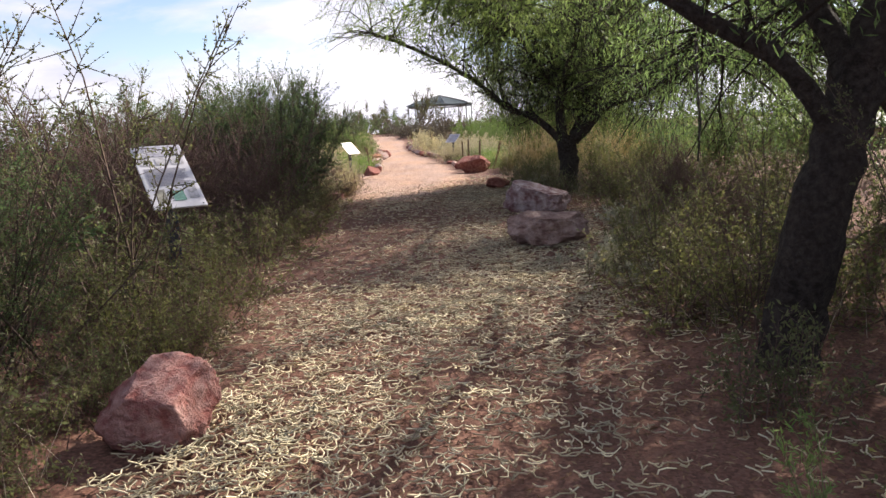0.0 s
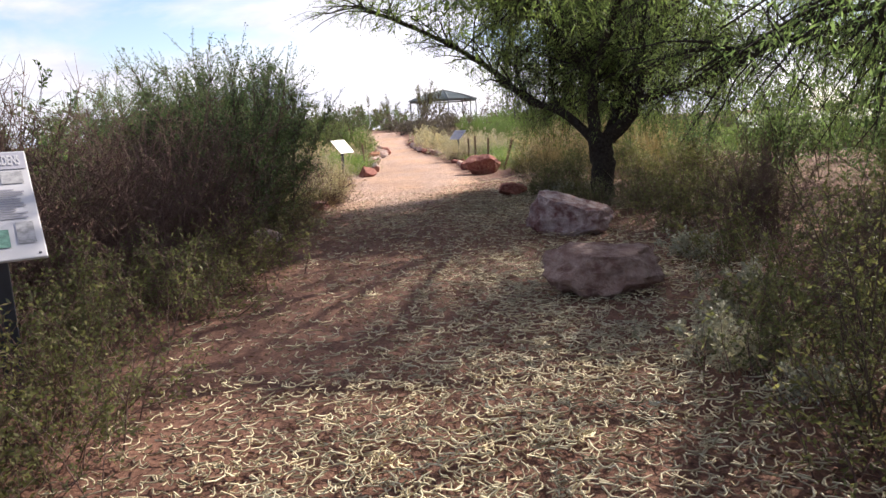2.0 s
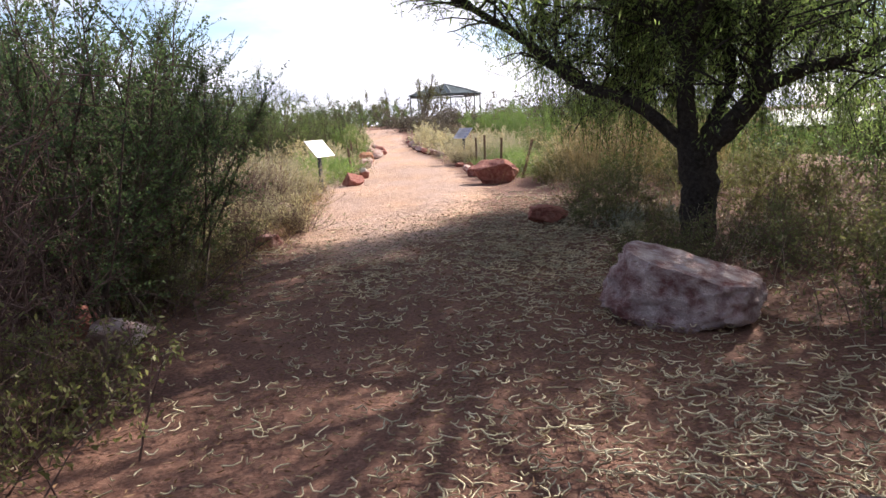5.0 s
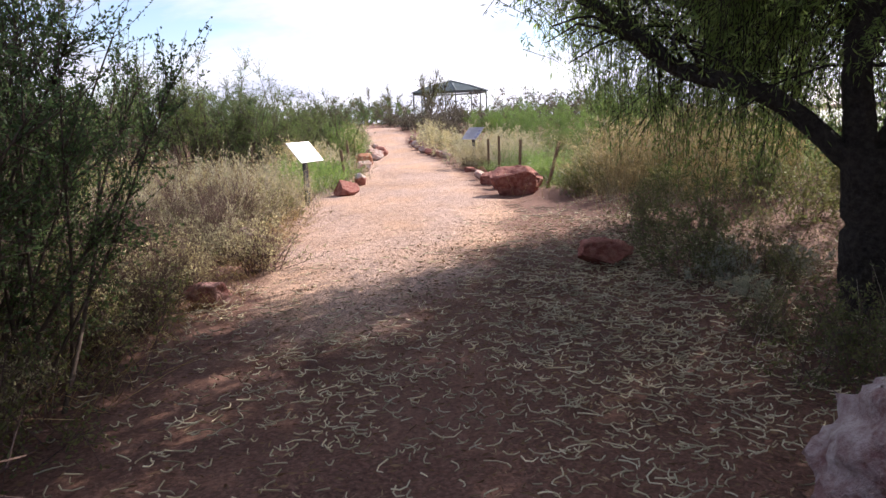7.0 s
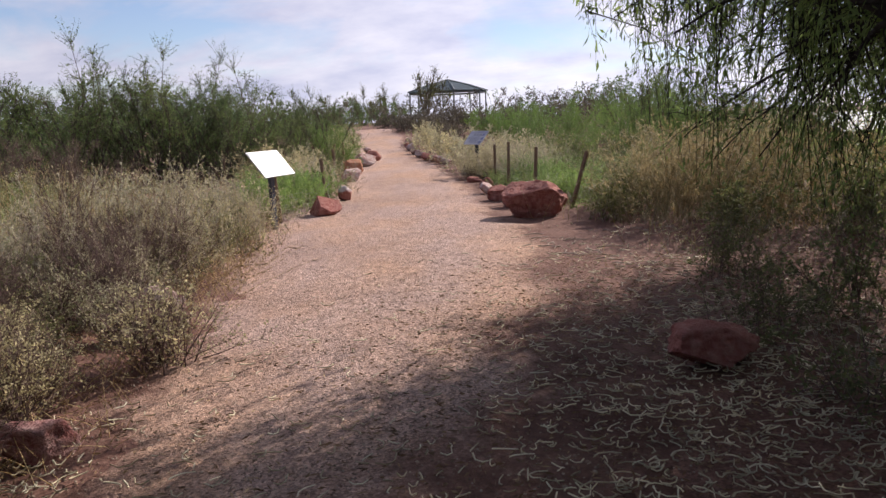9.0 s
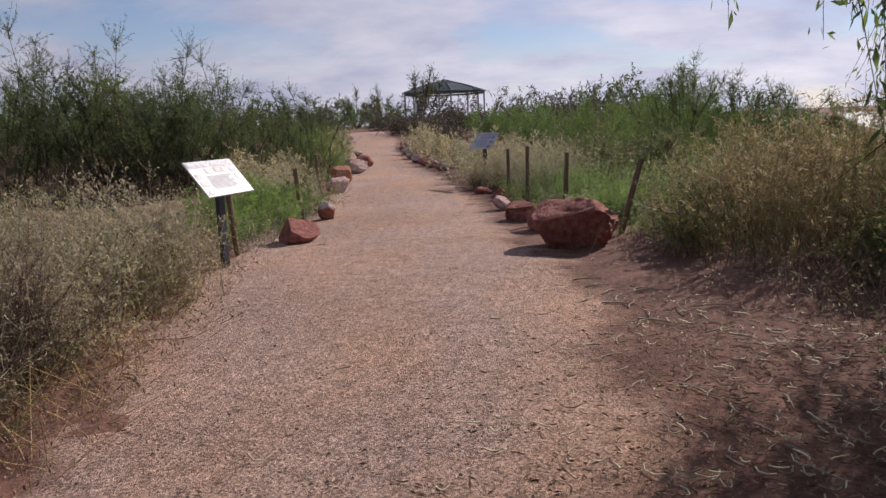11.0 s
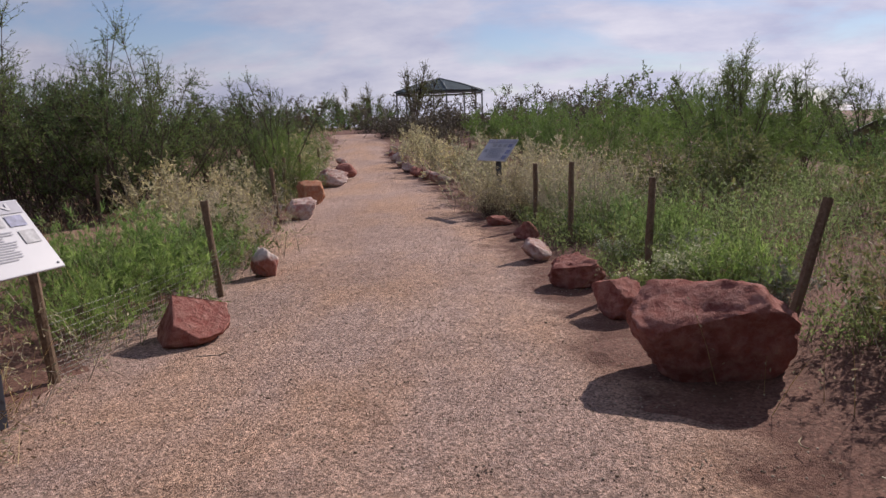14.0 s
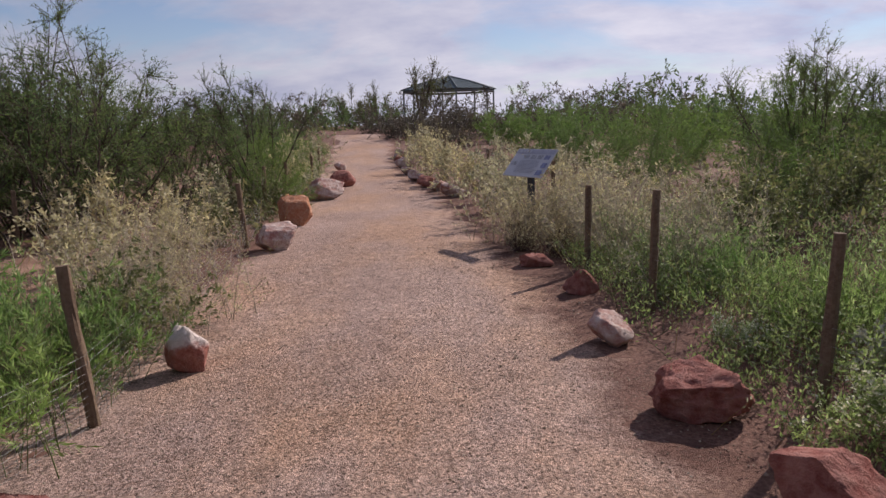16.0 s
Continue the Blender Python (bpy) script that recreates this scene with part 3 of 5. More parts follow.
def info_sign(x, y, turn, w, h, tilt, low, title, pictures, lines, label, seed):
    """A slanted interpretive panel on one dark steel post. low: height of the panel's lower edge."""
    g = random.Random(seed)
    top = tagged(new("info_sign"), label, "sign", "information signs")
    top.matrix_world = pose(x, y, gz(x, y), 0, 0, turn)
    c, s = math.cos(radians(tilt)), math.sin(radians(tilt))
    mid = low + h / 2 * s
    post = slab(0.10, 0.05, mid + 0.10, 0.006)
    bmesh.ops.translate(post, vec=(0, 0.02, (mid - 0.10) / 2 - 0.06), verts=post.verts)
    part("post", post, M_STEEL, top, "dark painted steel post")
    br = slab(0.30, 0.22, 0.02, 0.004)
    place = pose(0, 0, mid, tilt, 0, 0)
    bmesh.ops.transform(br, matrix=place @ pose(0, 0, -0.018), verts=br.verts)
    part("bracket", br, M_STEEL, top)
    pl = slab(w, h, 0.016, 0.006)
    panel = part("panel", pl, M_PANEL, top, "white laminated panel with printed text and photos")
    panel.matrix_local = place
    panel.matrix_parent_inverse = Matrix.Identity(4)
    for dx in (-1, 1):
        for dy in (-1, 1):
            bm = bmesh.new()
            bmesh.ops.create_cone(bm, cap_ends=True, segments=10, radius1=0.008, radius2=0.006, depth=0.005, matrix=Matrix.Translation((dx * (w / 2 - 0.03), dy * (h / 2 - 0.03), 0.010)))
            part("bolt", bm, M_STEEL, panel)
    part("banner", flat(w * 0.96, h * 0.17, 0, h * 0.39, 0.012), M_BANNER, panel, "grey title band")
    if title:
        lettering(title, h * 0.14, -w * 0.45, h * 0.345, 0.016, M_PANEL, panel, w * 0.90 / (len(title) * h * 0.14 * 0.62))
    else:
        for k in range(4):
            part("title_bar", flat(w * 0.05, h * 0.10, -w * 0.36 + k * w * 0.08, h * 0.39, 0.016), M_PANEL, panel)
    for px, py, pw, ph, mat in pictures:
        part("picture", flat(pw * w, ph * h, px * w, py * h, 0.012), mat, panel)
    x0, x1, y0, y1, count = lines
    for k in range(count):
        yy = y1 + (y0 - y1) * k / max(1, count - 1)
        ww = (x1 - x0) * w * g.uniform(0.82, 1.0)
        part("text_line", flat(ww, h * 0.013, x0 * w + ww / 2, yy * h, 0.012), M_INK, panel)
    return top


info_sign(-0.02, -3.87, 37, 0.43, 0.94, 32.5, 0.826, "POLLINATOR GARDENS",
          [(-0.3, 0.22, 0.24, 0.12, M_PIC_GREY), (0, 0.22, 0.24, 0.12, M_PIC_GREY), (0.3, 0.22, 0.24, 0.12, M_PIC_GREY),
           (-0.27, -0.32, 0.17, 0.19, M_PIC_OLIVE), (0.05, -0.33, 0.22, 0.15, M_PIC_GREEN), (0.33, -0.29, 0.18, 0.18, M_PIC_GREY)],
          (-0.4, 0.42, -0.16, 0.10, 13), "white slanted information panel titled Pollinator Gardens among shrubs", 1)
info_sign(-1.6, 12.05, 74, 0.77, 0.46, 50, 0.79, "BEE GARDEN",
          [(-0.12, 0.2, 0.14, 0.15, M_PIC_GREY), (0.06, 0.21, 0.13, 0.15, M_PIC_OLIVE), (0.22, 0.21, 0.13, 0.15, M_PIC_GREY), (0.38, 0.2, 0.13, 0.15, M_PIC_BLUE),
           (-0.38, 0.08, 0.14, 0.15, M_PIC_GREY), (-0.38, -0.14, 0.14, 0.15, M_PIC_PINK), (0.40, -0.03, 0.12, 0.18, M_PIC_GREY), (-0.38, -0.38, 0.1, 0.12, M_PIC_GREY)],
          (-0.26, 0.30, -0.30, 0.06, 12), "white slanted information panel titled Bee Garden at the path edge", 2)
info_sign(1.09, 20.75, -55, 0.80, 0.44, 50, 0.83, "",
          [(-0.15, 0.2, 0.13, 0.14, M_PIC_GREY), (0.03, 0.2, 0.13, 0.14, M_PIC_GREY), (0.2, 0.2, 0.13, 0.14, M_PIC_GREY), (0.37, 0.2, 0.13, 0.15, M_PIC_BLUE),
           (-0.38, -0.05, 0.14, 0.15, M_PIC_GREY), (0.40, -0.08, 0.12, 0.18, M_PIC_BLUE), (0.38, -0.34, 0.14, 0.18, M_PIC_BLUE)],
          (-0.26, 0.30, -0.36, 0.06, 10), "pale slanted information panel behind dry shrubs", 3)


# ---- fences ----
def fence_post(x, y, h, lean_x, lean_y, parent, w=0.055):
    g = np.random.default_rng(int(abs(x * 131 + y * 977)))
    bm = bmesh.new()
    bmesh.ops.create_cone(bm, cap_ends=True, segments=10, radius1=w * 0.62, radius2=w * 0.58, depth=h + 0.15, matrix=Matrix.Translation((0, 0, h / 2 - 0.075)))
    bmesh.ops.subdivide_edges(bm, edges=[e for e in bm.edges if abs(e.verts[0].co.z - e.verts[1].co.z) > 0.1], cuts=5)
    for v in bm.verts:
        v.co.x += g.normal(0, 0.0025); v.co.y += g.normal(0, 0.0025)
    bmesh.ops.transform(bm, matrix=pose(x, y, gz(x, y), lean_y, lean_x, 0), verts=bm.verts)
    part("post", bm, M_POST, parent)


def wire(points, parent, heights, step, name="wire_mesh"):
    """Woven wire from post to post: level strands and upright stays."""
    acc = []
    for (x0, y0), (x1, y1) in zip(points, points[1:]):
        n = 9
        s = np.linspace(0, 1, n)
        X, Y = x0 + (x1 - x0) * s, y0 + (y1 - y0) * s
        base = ground_z(X, Y)
        P = np.stack([np.stack([X, Y, base + h - 0.015 * np.sin(s * math.pi) + 0.004 * np.sin(9 * s + 20 * h)], -1) for h in heights])
        acc.append(tubes(P, 0.0012, 0.0012, 3))
        m = max(2, int(math.hypot(x1 - x0, y1 - y0) / step))
        s = np.linspace(0, 1, m)
        X, Y = x0 + (x1 - x0) * s, y0 + (y1 - y0) * s
        b = ground_z(X, Y)
        P = np.stack([np.stack([X, Y, b + h], -1) for h in (0, heights[-1] / 2, heights[-1])], 1)
        acc.append(tubes(P, 0.0010, 0.0010, 3))
    part_mesh(name, quads("wire_mesh", *join(*acc), M_WIRE), parent, "thin grey woven wire")


fence_l = tagged(new("garden_fence"), "low wire fence with weathered wooden posts beside green weeds", "fence", "garden fences")
LP = [(-1.74, 12.75, 0.72, -4, 0), (-1.50, 14.87, 0.88, -5, 0), (-2.55, 20.3, 0.85, -3, 2), (-3.29, 23.4, 0.9, 2, 0), (-3.32, 24.9, 0.87, 0, 0), (-3.6, 28.0, 0.9, 0, 0), (-4.3, 31.5, 0.9, 2, 0)]
for x, y, h, a, b in LP:
    fence_post(x, y, h, a, b, fence_l)
wire([(x, y) for x, y, *_ in LP], fence_l, [0.03, 0.06, 0.09, 0.12, 0.155, 0.19, 0.23, 0.27, 0.31, 0.36, 0.41], 0.10)
fence_r = tagged(new("garden_fence"), "low wire fence with leaning wooden posts beside a green meadow", "fence", "garden fences")
RP = [(2.78, 13.3, 0.92, 16, -6), (2.30, 15.1, 0.90, 2, 0), (1.85, 17.05, 0.96, 1, 0), (1.57, 18.75, 0.86, 0, 2), (1.6, 23.2, 0.85, 0, 0), (0.5, 26.5, 0.9, 2, 0), (-0.6, 30.0, 0.9, 0, 0), (-1.6, 35.0, 0.9, 0, 0)]
for x, y, h, a, b in RP:
    fence_post(x, y, h, a, b, fence_r)
wire([(x, y) for x, y, *_ in RP], fence_r, [0.05, 0.11, 0.17, 0.24, 0.32, 0.42], 0.18)
STAKES = [(-3.9, 10.6, 0.7), (-4.6, 12.4, 0.75), (-5.6, 13.6, 0.8), (-4.1, 14.4, 0.8), (-4.1, 24.0, 0.8), (-4.6, 22.6, 0.8), (-5.4, 20.0, 0.8)]
for x, y, h in STAKES:
    st = tagged(new("garden_stake"), "short weathered wooden stake standing in dry weeds", "stake", "stakes in the weeds")
    fence_post(x, y, h, 2, 0, st, 0.05)


# ---- gazebo and far roof ----
def gazebo(x, y, radius, eave, apex, sides=8):
    top = tagged(new("gazebo"), "open octagonal gazebo with a dark metal roof on slim posts", "gazebo")
    top.matrix_world = pose(x, y, gz(x, y), 0, 0, 12)
    ring = [(radius * math.cos(2 * math.pi * k / sides), radius * math.sin(2 * math.pi * k / sides)) for k in range(sides)]
    bm = bmesh.new()
    up = [bm.verts.new((a, b, eave)) for a, b in ring]
    mid = [bm.verts.new((a * 0.55, b * 0.55, eave + (apex - eave) * 0.52)) for a, b in ring]
    tip = bm.verts.new((0, 0, apex))
    for k in range(sides):
        j = (k + 1) % sides
        bm.faces.new((up[k], up[j], mid[j], mid[k]))
        bm.faces.new((mid[k], mid[j], tip))
    bmesh.ops.solidify(bm, geom=bm.faces[:], thickness=0.06)
    part("roof", bm, M_ROOF, top, "dark green-grey standing seam roof")
    acc = [tubes(np.array([[(a, b, eave + 0.02), (a * 0.55, b * 0.55, eave + (apex - eave) * 0.52 + 0.02), (0, 0, apex + 0.02)] for a, b in ring]), 0.05, 0.05, 4)]
    part_mesh("roof_ridge", quads("roof_ridge", *join(*acc), M_FRAME), top)
    for k, (a, b) in enumerate(ring):
        a2, b2 = ring[(k + 1) % sides]
        part_mesh("post", quads("post", *tubes(np.array([[(a * 0.94, b * 0.94, -0.1), (a * 0.94, b * 0.94, eave)]]), 0.06, 0.06, 8), M_FRAME), top)
        part_mesh("beam", quads("beam", *tubes(np.array([[(a * 0.94, b * 0.94, eave - 0.12), (a2 * 0.94, b2 * 0.94, eave - 0.12)]]), 0.07, 0.07, 4), M_FRAME), top)
        part_mesh("rafter", quads("rafter", *tubes(np.array([[(a * 0.94, b * 0.94, eave - 0.08), (0, 0, apex - 0.15)]]), 0.05, 0.05, 4), M_FRAME), top)


gazebo(-2.3, 62.0, 3.35, 2.55, 3.5)


def ramada(x, y, turn, w, d, eave, ridge):
    top = tagged(new("ramada"), "low building with a pale ribbed metal roof beyond the shrubs", "building")
    top.matrix_world = pose(x, y, gz(x, y), 0, 0, turn)
    for s in (-1, 1):
        n = int(w / 0.16)
        V, F = [], []
        for k in range(n + 1):
            xx = -w / 2 + w * k / n
            lift = 0.09 if k % 2 else 0.0
            V += [(xx, s * d / 2, eave + lift), (xx, 0, ridge + lift)]
            if k:
                F.append((2 * k - 2, 2 * k, 2 * k + 1, 2 * k - 1))
        part_mesh("roof", quads("roof", V, F, M_ROOF_PALE), top)
    for xx in np.linspace(-w / 2 + 0.3, w / 2 - 0.3, 5):
        for yy in (-d / 2 + 0.3, d / 2 - 0.3):
            part_mesh("post", quads("post", *tubes(np.array([[(xx, yy, -0.3), (xx, yy, eave + 0.05)]]), 0.07, 0.07, 8), M_FRAME), top)
    # solid dark block added in place of the shade under the roof
    bm = slab(w - 0.8, d - 1.5, eave - 0.1, 0.02)
    bmesh.ops.translate(bm, vec=(0, 0, (eave - 0.1) / 2 - 0.1), verts=bm.verts)
    part("wall", bm, M_POST, top, "dark block put in for the shade under the roof")


ramada(23.4, 40.0, 0, 12.0, 6.5, 1.95, 2.8)


# ---- shrubs ----
def shrub_arrays(seed, stems, height, spread, r0, sides_n, side_len, leaf_n, leaf_l, leaf_w, radius=0.12, low=0.25, wiggle=0.06, droop=0.0, up=0.5, tip_leaf=0.3, seg=2, dome=0.0, plumes=0):
    """Stems from one base, side twigs on them, and leaves on the twigs."""
    g = np.random.default_rng(seed)
    az = g.uniform(0, 2 * math.pi, stems)
    lean = np.abs(g.normal(0, spread, stems)).clip(0, 1.25)
    L = height * g.uniform(0.6, 1.0, stems) * (1 - 0.25 * lean)
    if dome:
        lean = dome * g.uniform(0, 1, stems) ** 0.6
        L = height * g.uniform(0.66, 0.92, stems) * (1 - 0.42 * (lean / 1.3) ** 1.6)
        L[:plumes] *= 1.2
    base = np.stack([radius * g.normal(size=stems), radius * g.normal(size=stems), np.full(stems, -0.03)], -1)
    d = np.stack([np.sin(lean) * np.cos(az), np.sin(lean) * np.sin(az), np.cos(lean)], -1)
    k = 5
    s = np.linspace(0, 1, k)[None, :, None]
    bend = np.stack([np.cos(az), np.sin(az), np.zeros(stems)], -1)[:, None]
    P = base[:, None] + d[:, None] * s * L[:, None, None] + bend * (s ** 2) * (0.12 * L[:, None, None]) + np.cumsum(g.normal(0, wiggle / 2.5, (stems, k, 3)), 1) * s ** 0.5 * height / 2
    P[..., 2] -= droop * (s[..., 0] ** 2) * L[:, None]
    # side twigs
    n = stems * sides_n
    i = np.repeat(np.arange(stems), sides_n)
    t = low + (1 - low) * g.uniform(0, 1, n) ** (0.5 if dome else 0.8)
    f = t * (k - 1); j = np.minimum(f.astype(int), k - 2); w = (f - j)[:, None]
    A = P[i, j] * (1 - w) + P[i, j + 1] * w
    sd = unit(P[i, j + 1] - P[i, j])
    td = unit(sd * up + g.normal(size=(n, 3)) * 0.55)
    tl = side_len * g.uniform(0.4, 1.1, n) * (1.05 - 0.45 * t if dome else 1.15 - 0.6 * t)
    s2 = np.linspace(0, 1, seg)[None, :, None]
    T = A[:, None] + td[:, None] * s2 * tl[:, None, None] + np.cumsum(g.normal(0, 0.08, (n, seg, 3)), 1) * s2 * tl[:, None, None]
    T[..., 2] -= droop * 0.6 * (s2[..., 0] ** 2) * tl[:, None]
    T[..., 2] = np.maximum(T[..., 2], 0.01)
    P[..., 2] = np.maximum(P[..., 2], -0.03)
    wood = join(tubes(P, r0 * g.uniform(0.7, 1.2, stems), r0 * 0.25, 3), tubes(T, r0 * 0.38, r0 * 0.12, 3))
    if not leaf_n:
        return wood, None
    m = n * leaf_n
    i = np.repeat(np.arange(n), leaf_n)
    t = g.uniform(0.05, 1.0, m)
    f = t * (seg - 1); j = np.minimum(f.astype(int), seg - 2); w = (f - j)[:, None]
    C = T[i, j] * (1 - w) + T[i, j + 1] * w + g.normal(0, 0.006, (m, 3))
    D = unit(T[i, j + 1] - T[i, j]) * tip_leaf * 2 + g.normal(size=(m, 3)) * 0.6
    return wood, leaves(C, D, leaf_l, leaf_w, g)


def plume_arrays(seed, stems, height, dome, nodes, fan, plume, leaf_n, leaf_l, leaf_w, r0, radius=0.3, low=0.25, rise=0.25, loose=0.35, sag=0.0, tall=3, bristle=0.5):
    """A broom-like shrub: stems that curve up, sprays of plumes along them, needles all along each plume."""
    g = np.random.default_rng(seed)
    az = g.uniform(0, 2 * math.pi, stems)
    lean = dome * g.uniform(0, 1, stems) ** 0.6
    L = height * g.uniform(0.62, 0.86, stems) * (1 - 0.42 * (lean / 1.3) ** 1.6)
    L[:tall] *= 1.16
    base = np.stack([radius * g.normal(size=stems), radius * g.normal(size=stems), np.full(stems, -0.03)], -1)
    d = np.stack([np.sin(lean) * np.cos(az), np.sin(lean) * np.sin(az), np.cos(lean)], -1)
    k = 5
    s = np.linspace(0, 1, k)[None, :, None]
    P = base[:, None] + d[:, None] * s * L[:, None, None] + np.cumsum(g.normal(0, 0.03, (stems, k, 3)), 1) * s * height / 2
    P[..., 2] += rise * 0.5 * (s[..., 0] ** 2) * L[:, None] * np.sin(lean)[:, None]
    n = stems * nodes
    i = np.repeat(np.arange(stems), nodes)
    t = low + (1 - low) * g.uniform(0, 1, n) ** 0.65
    t[::nodes] = 1.0
    f = t * (k - 1); j = np.minimum(f.astype(int), k - 2); w = (f - j)[:, None]
    A = P[i, j] * (1 - w) + P[i, j + 1] * w
    out = unit(A - (0, 0, 0.3 * height))
    nd = unit(unit(P[i, j + 1] - P[i, j]) * 0.5 + out * 0.5 + g.normal(size=(n, 3)) * 0.5 + (0, 0, rise))
    m = n * fan
    i2 = np.repeat(np.arange(n), fan)
    pd = unit(nd[i2] + g.normal(size=(m, 3)) * loose)
    pl = plume * g.uniform(0.45, 1.1, m) * (1.15 - 0.35 * t[i2])
    s2 = np.linspace(0, 1, 3)[None, :, None]
    T = A[i2][:, None] + pd[:, None] * s2 * pl[:, None, None] + np.cumsum(g.normal(0, 0.07, (m, 3, 3)), 1) * s2 * pl[:, None, None]
    T[..., 2] += (rise * 0.4 - sag) * (s2[..., 0] ** 2) * pl[:, None]
    T[..., 2] = np.maximum(T[..., 2], 0.01)
    wood = join(tubes(P, r0 * g.uniform(0.7, 1.2, stems), r0 * 0.3, 4), tubes(T, r0 * 0.22, r0 * 0.08, 3))
    q = m * leaf_n
    i3 = np.repeat(np.arange(m), leaf_n)
    f = g.uniform(0.08, 1.0, q) * 2; j = np.minimum(f.astype(int), 1); w = (f - j)[:, None]
    ax = unit(T[i3, j + 1] - T[i3, j])
    C = T[i3, j] * (1 - w) + T[i3, j + 1] * w + g.normal(0, 0.008, (q, 3))
    D = ax + g.normal(size=(q, 3)) * bristle
    return wood, leaves(C, D, leaf_l, leaf_w, g)


def plume_model(name, label, group, wood_mat, leaf_material, **kw):
    wood, leaf = plume_arrays(**kw)
    top = tagged(new(name), label, "shrub", group)
    part_mesh("twigwork", quads("twigwork", *wood, wood_mat), top)
    part_mesh("foliage", quads("foliage", *leaf, leaf_material), top)
    return top


def shrub_model(name, label, category, group, wood_mat, leaf_material, parts=("twigwork", "foliage"), **kw):
    wood, leaf = shrub_arrays(**kw)
    top = tagged(new(name), label, category, group)
    part_mesh(parts[0], quads(parts[0], *wood, wood_mat), top)
    if leaf is not None:
        part_mesh(parts[1], quads(parts[1], *leaf, leaf_material), top)
    return top


def row(model, spots):
    """Copies share the model's meshes; sizes are relative to the model as built."""
    for k, (x, y, s) in enumerate(spots):
        turn = (k * 137.5 + x * 40) % 360
        m = pose(x, y, gz(x, y), 0, 0, turn) @ Matrix.Diagonal((s, s, s * (0.92 + 0.16 * ((k * 0.618) % 1)), 1))
        if k == 0:
            model.matrix_world = m
        else:
            c = copy_thing(model, Matrix.Identity(4))
            c.matrix_basis = m


dark = [plume_model("shrub", "tall dark green small-leaved shrub with dense leafy sprays", "dark shrubs by the path", M_TWIG, M_LEAF_DARK,
                    seed=100 + k, stems=26, height=2.7, dome=0.75, nodes=13, fan=4, plume=0.50, leaf_n=22, leaf_l=0.026, leaf_w=0.014, r0=0.014, radius=0.22, low=0.12, rise=0.35, loose=0.5, bristle=0.9) for k in range(2)]
row(dark[0], [(-0.7, 1.45, 1.12), (-0.8, 2.75, 1.0), (-2.4, 3.0, 1.0), (-0.15, -6.2, 0.55)])
row(dark[1], [(-1.25, 2.6, 1.12), (-1.8, 3.5, 0.8)])
dark_far = shrub_model("shrub", "dense dark green shrub behind the trees", "shrub", "dark shrubs by the path", M_TWIG, M_LEAF_DARK,
                       seed=104, stems=22, height=2.6, spread=0.45, r0=0.013, sides_n=14, side_len=0.7, leaf_n=11, leaf_l=0.085, leaf_w=0.04, radius=0.35, low=0.05, up=0.65)
row(dark_far, [(9.0, 4.0, 0.95), (8.6, 9.5, 0.9), (10.5, 13.0, 1.0), (8.0, 6.6, 0.85), (10.4, 1.0, 1.0), (10.4, 7.4, 1.0), (9.4, -3.6, 1.0), (8.4, -6.5, 1.0), (-4.6, -4.6, 0.9), (-2.2, -6.4, 0.9), (-1.4, -5.4, 0.75), (-3.6, 3.6, 0.85), (-4.4, 1.8, 0.95), (7.8, 12.0, 0.7)])
sparse = shrub_model("sparse_shrub", "open spindly shrub with few small olive leaves", "shrub", "dark shrubs by the path", M_TWIG, M_LEAF_OLIVE,
                     seed=108, stems=9, height=2.5, spread=0.25, r0=0.011, sides_n=30, side_len=0.4, leaf_n=11, leaf_l=0.026, leaf_w=0.015, radius=0.1, low=0.1, up=0.6, seg=3)
row(sparse, [(4.3, -5.5, 0.62), (4.75, -6.9, 0.7), (4.0, -4.5, 0.55), (5.6, -5.4, 0.8), (0.12, -5.1, 1.1), (0.0, -6.0, 0.9), (4.9, -4.4, 0.7), (-0.75, -6.1, 1.05), (-1.9, 4.2, 1.0), (-2.4, -4.2, 1.0), (-2.6, 5.4, 0.9)])
bare = [shrub_model("bare_shrub", "leafless brown twiggy shrub with tangled stems", "shrub", "bare brown shrubs", M_TWIG_RED, M_LEAF_OLIVE,
                    seed=120 + k, stems=66, height=2.15, spread=0.5, r0=0.0095, sides_n=34, side_len=0.58, leaf_n=1, leaf_l=0.024, leaf_w=0.012, radius=0.3, low=0.05, wiggle=0.1) for k in range(2)]
row(bare[0], [(-0.85, -0.55, 1.0), (-2.3, -0.9, 1.05), (-1.9, 1.2, 1.0), (-4.0, -1.2, 1.1), (-1.3, -3.0, 0.7)])
row(bare[1], [(-1.6, -1.7, 1.0), (-3.1, -2.4, 1.05), (-0.95, 0.75, 0.85), (-2.4, 5.6, 0.5), (-1.5, 5.2, 0.45), (-0.85, 4.2, 0.42), (-1.0, 5.1, 0.36), (-1.6, 8.6, 0.46), (-2.2, 8.1, 0.5), (-1.5, 7.4, 0.38), (-1.6, 4.3, 0.5), (-2.1, 6.6, 0.42), (-1.7, 7.9, 0.4), (5.0, -2.7, 0.5), (5.3, 0.3, 0.55)])
brush = shrub_model("low_brush", "low tangled brownish brush with small dull leaves", "shrub", "low brush under the trees", M_TWIG_RED, M_LEAF_OLIVE,
                    seed=125, stems=30, height=0.75, spread=0.65, r0=0.0055, sides_n=8, side_len=0.34, leaf_n=8, leaf_l=0.042, leaf_w=0.016, radius=0.22, low=0.1, wiggle=0.08)
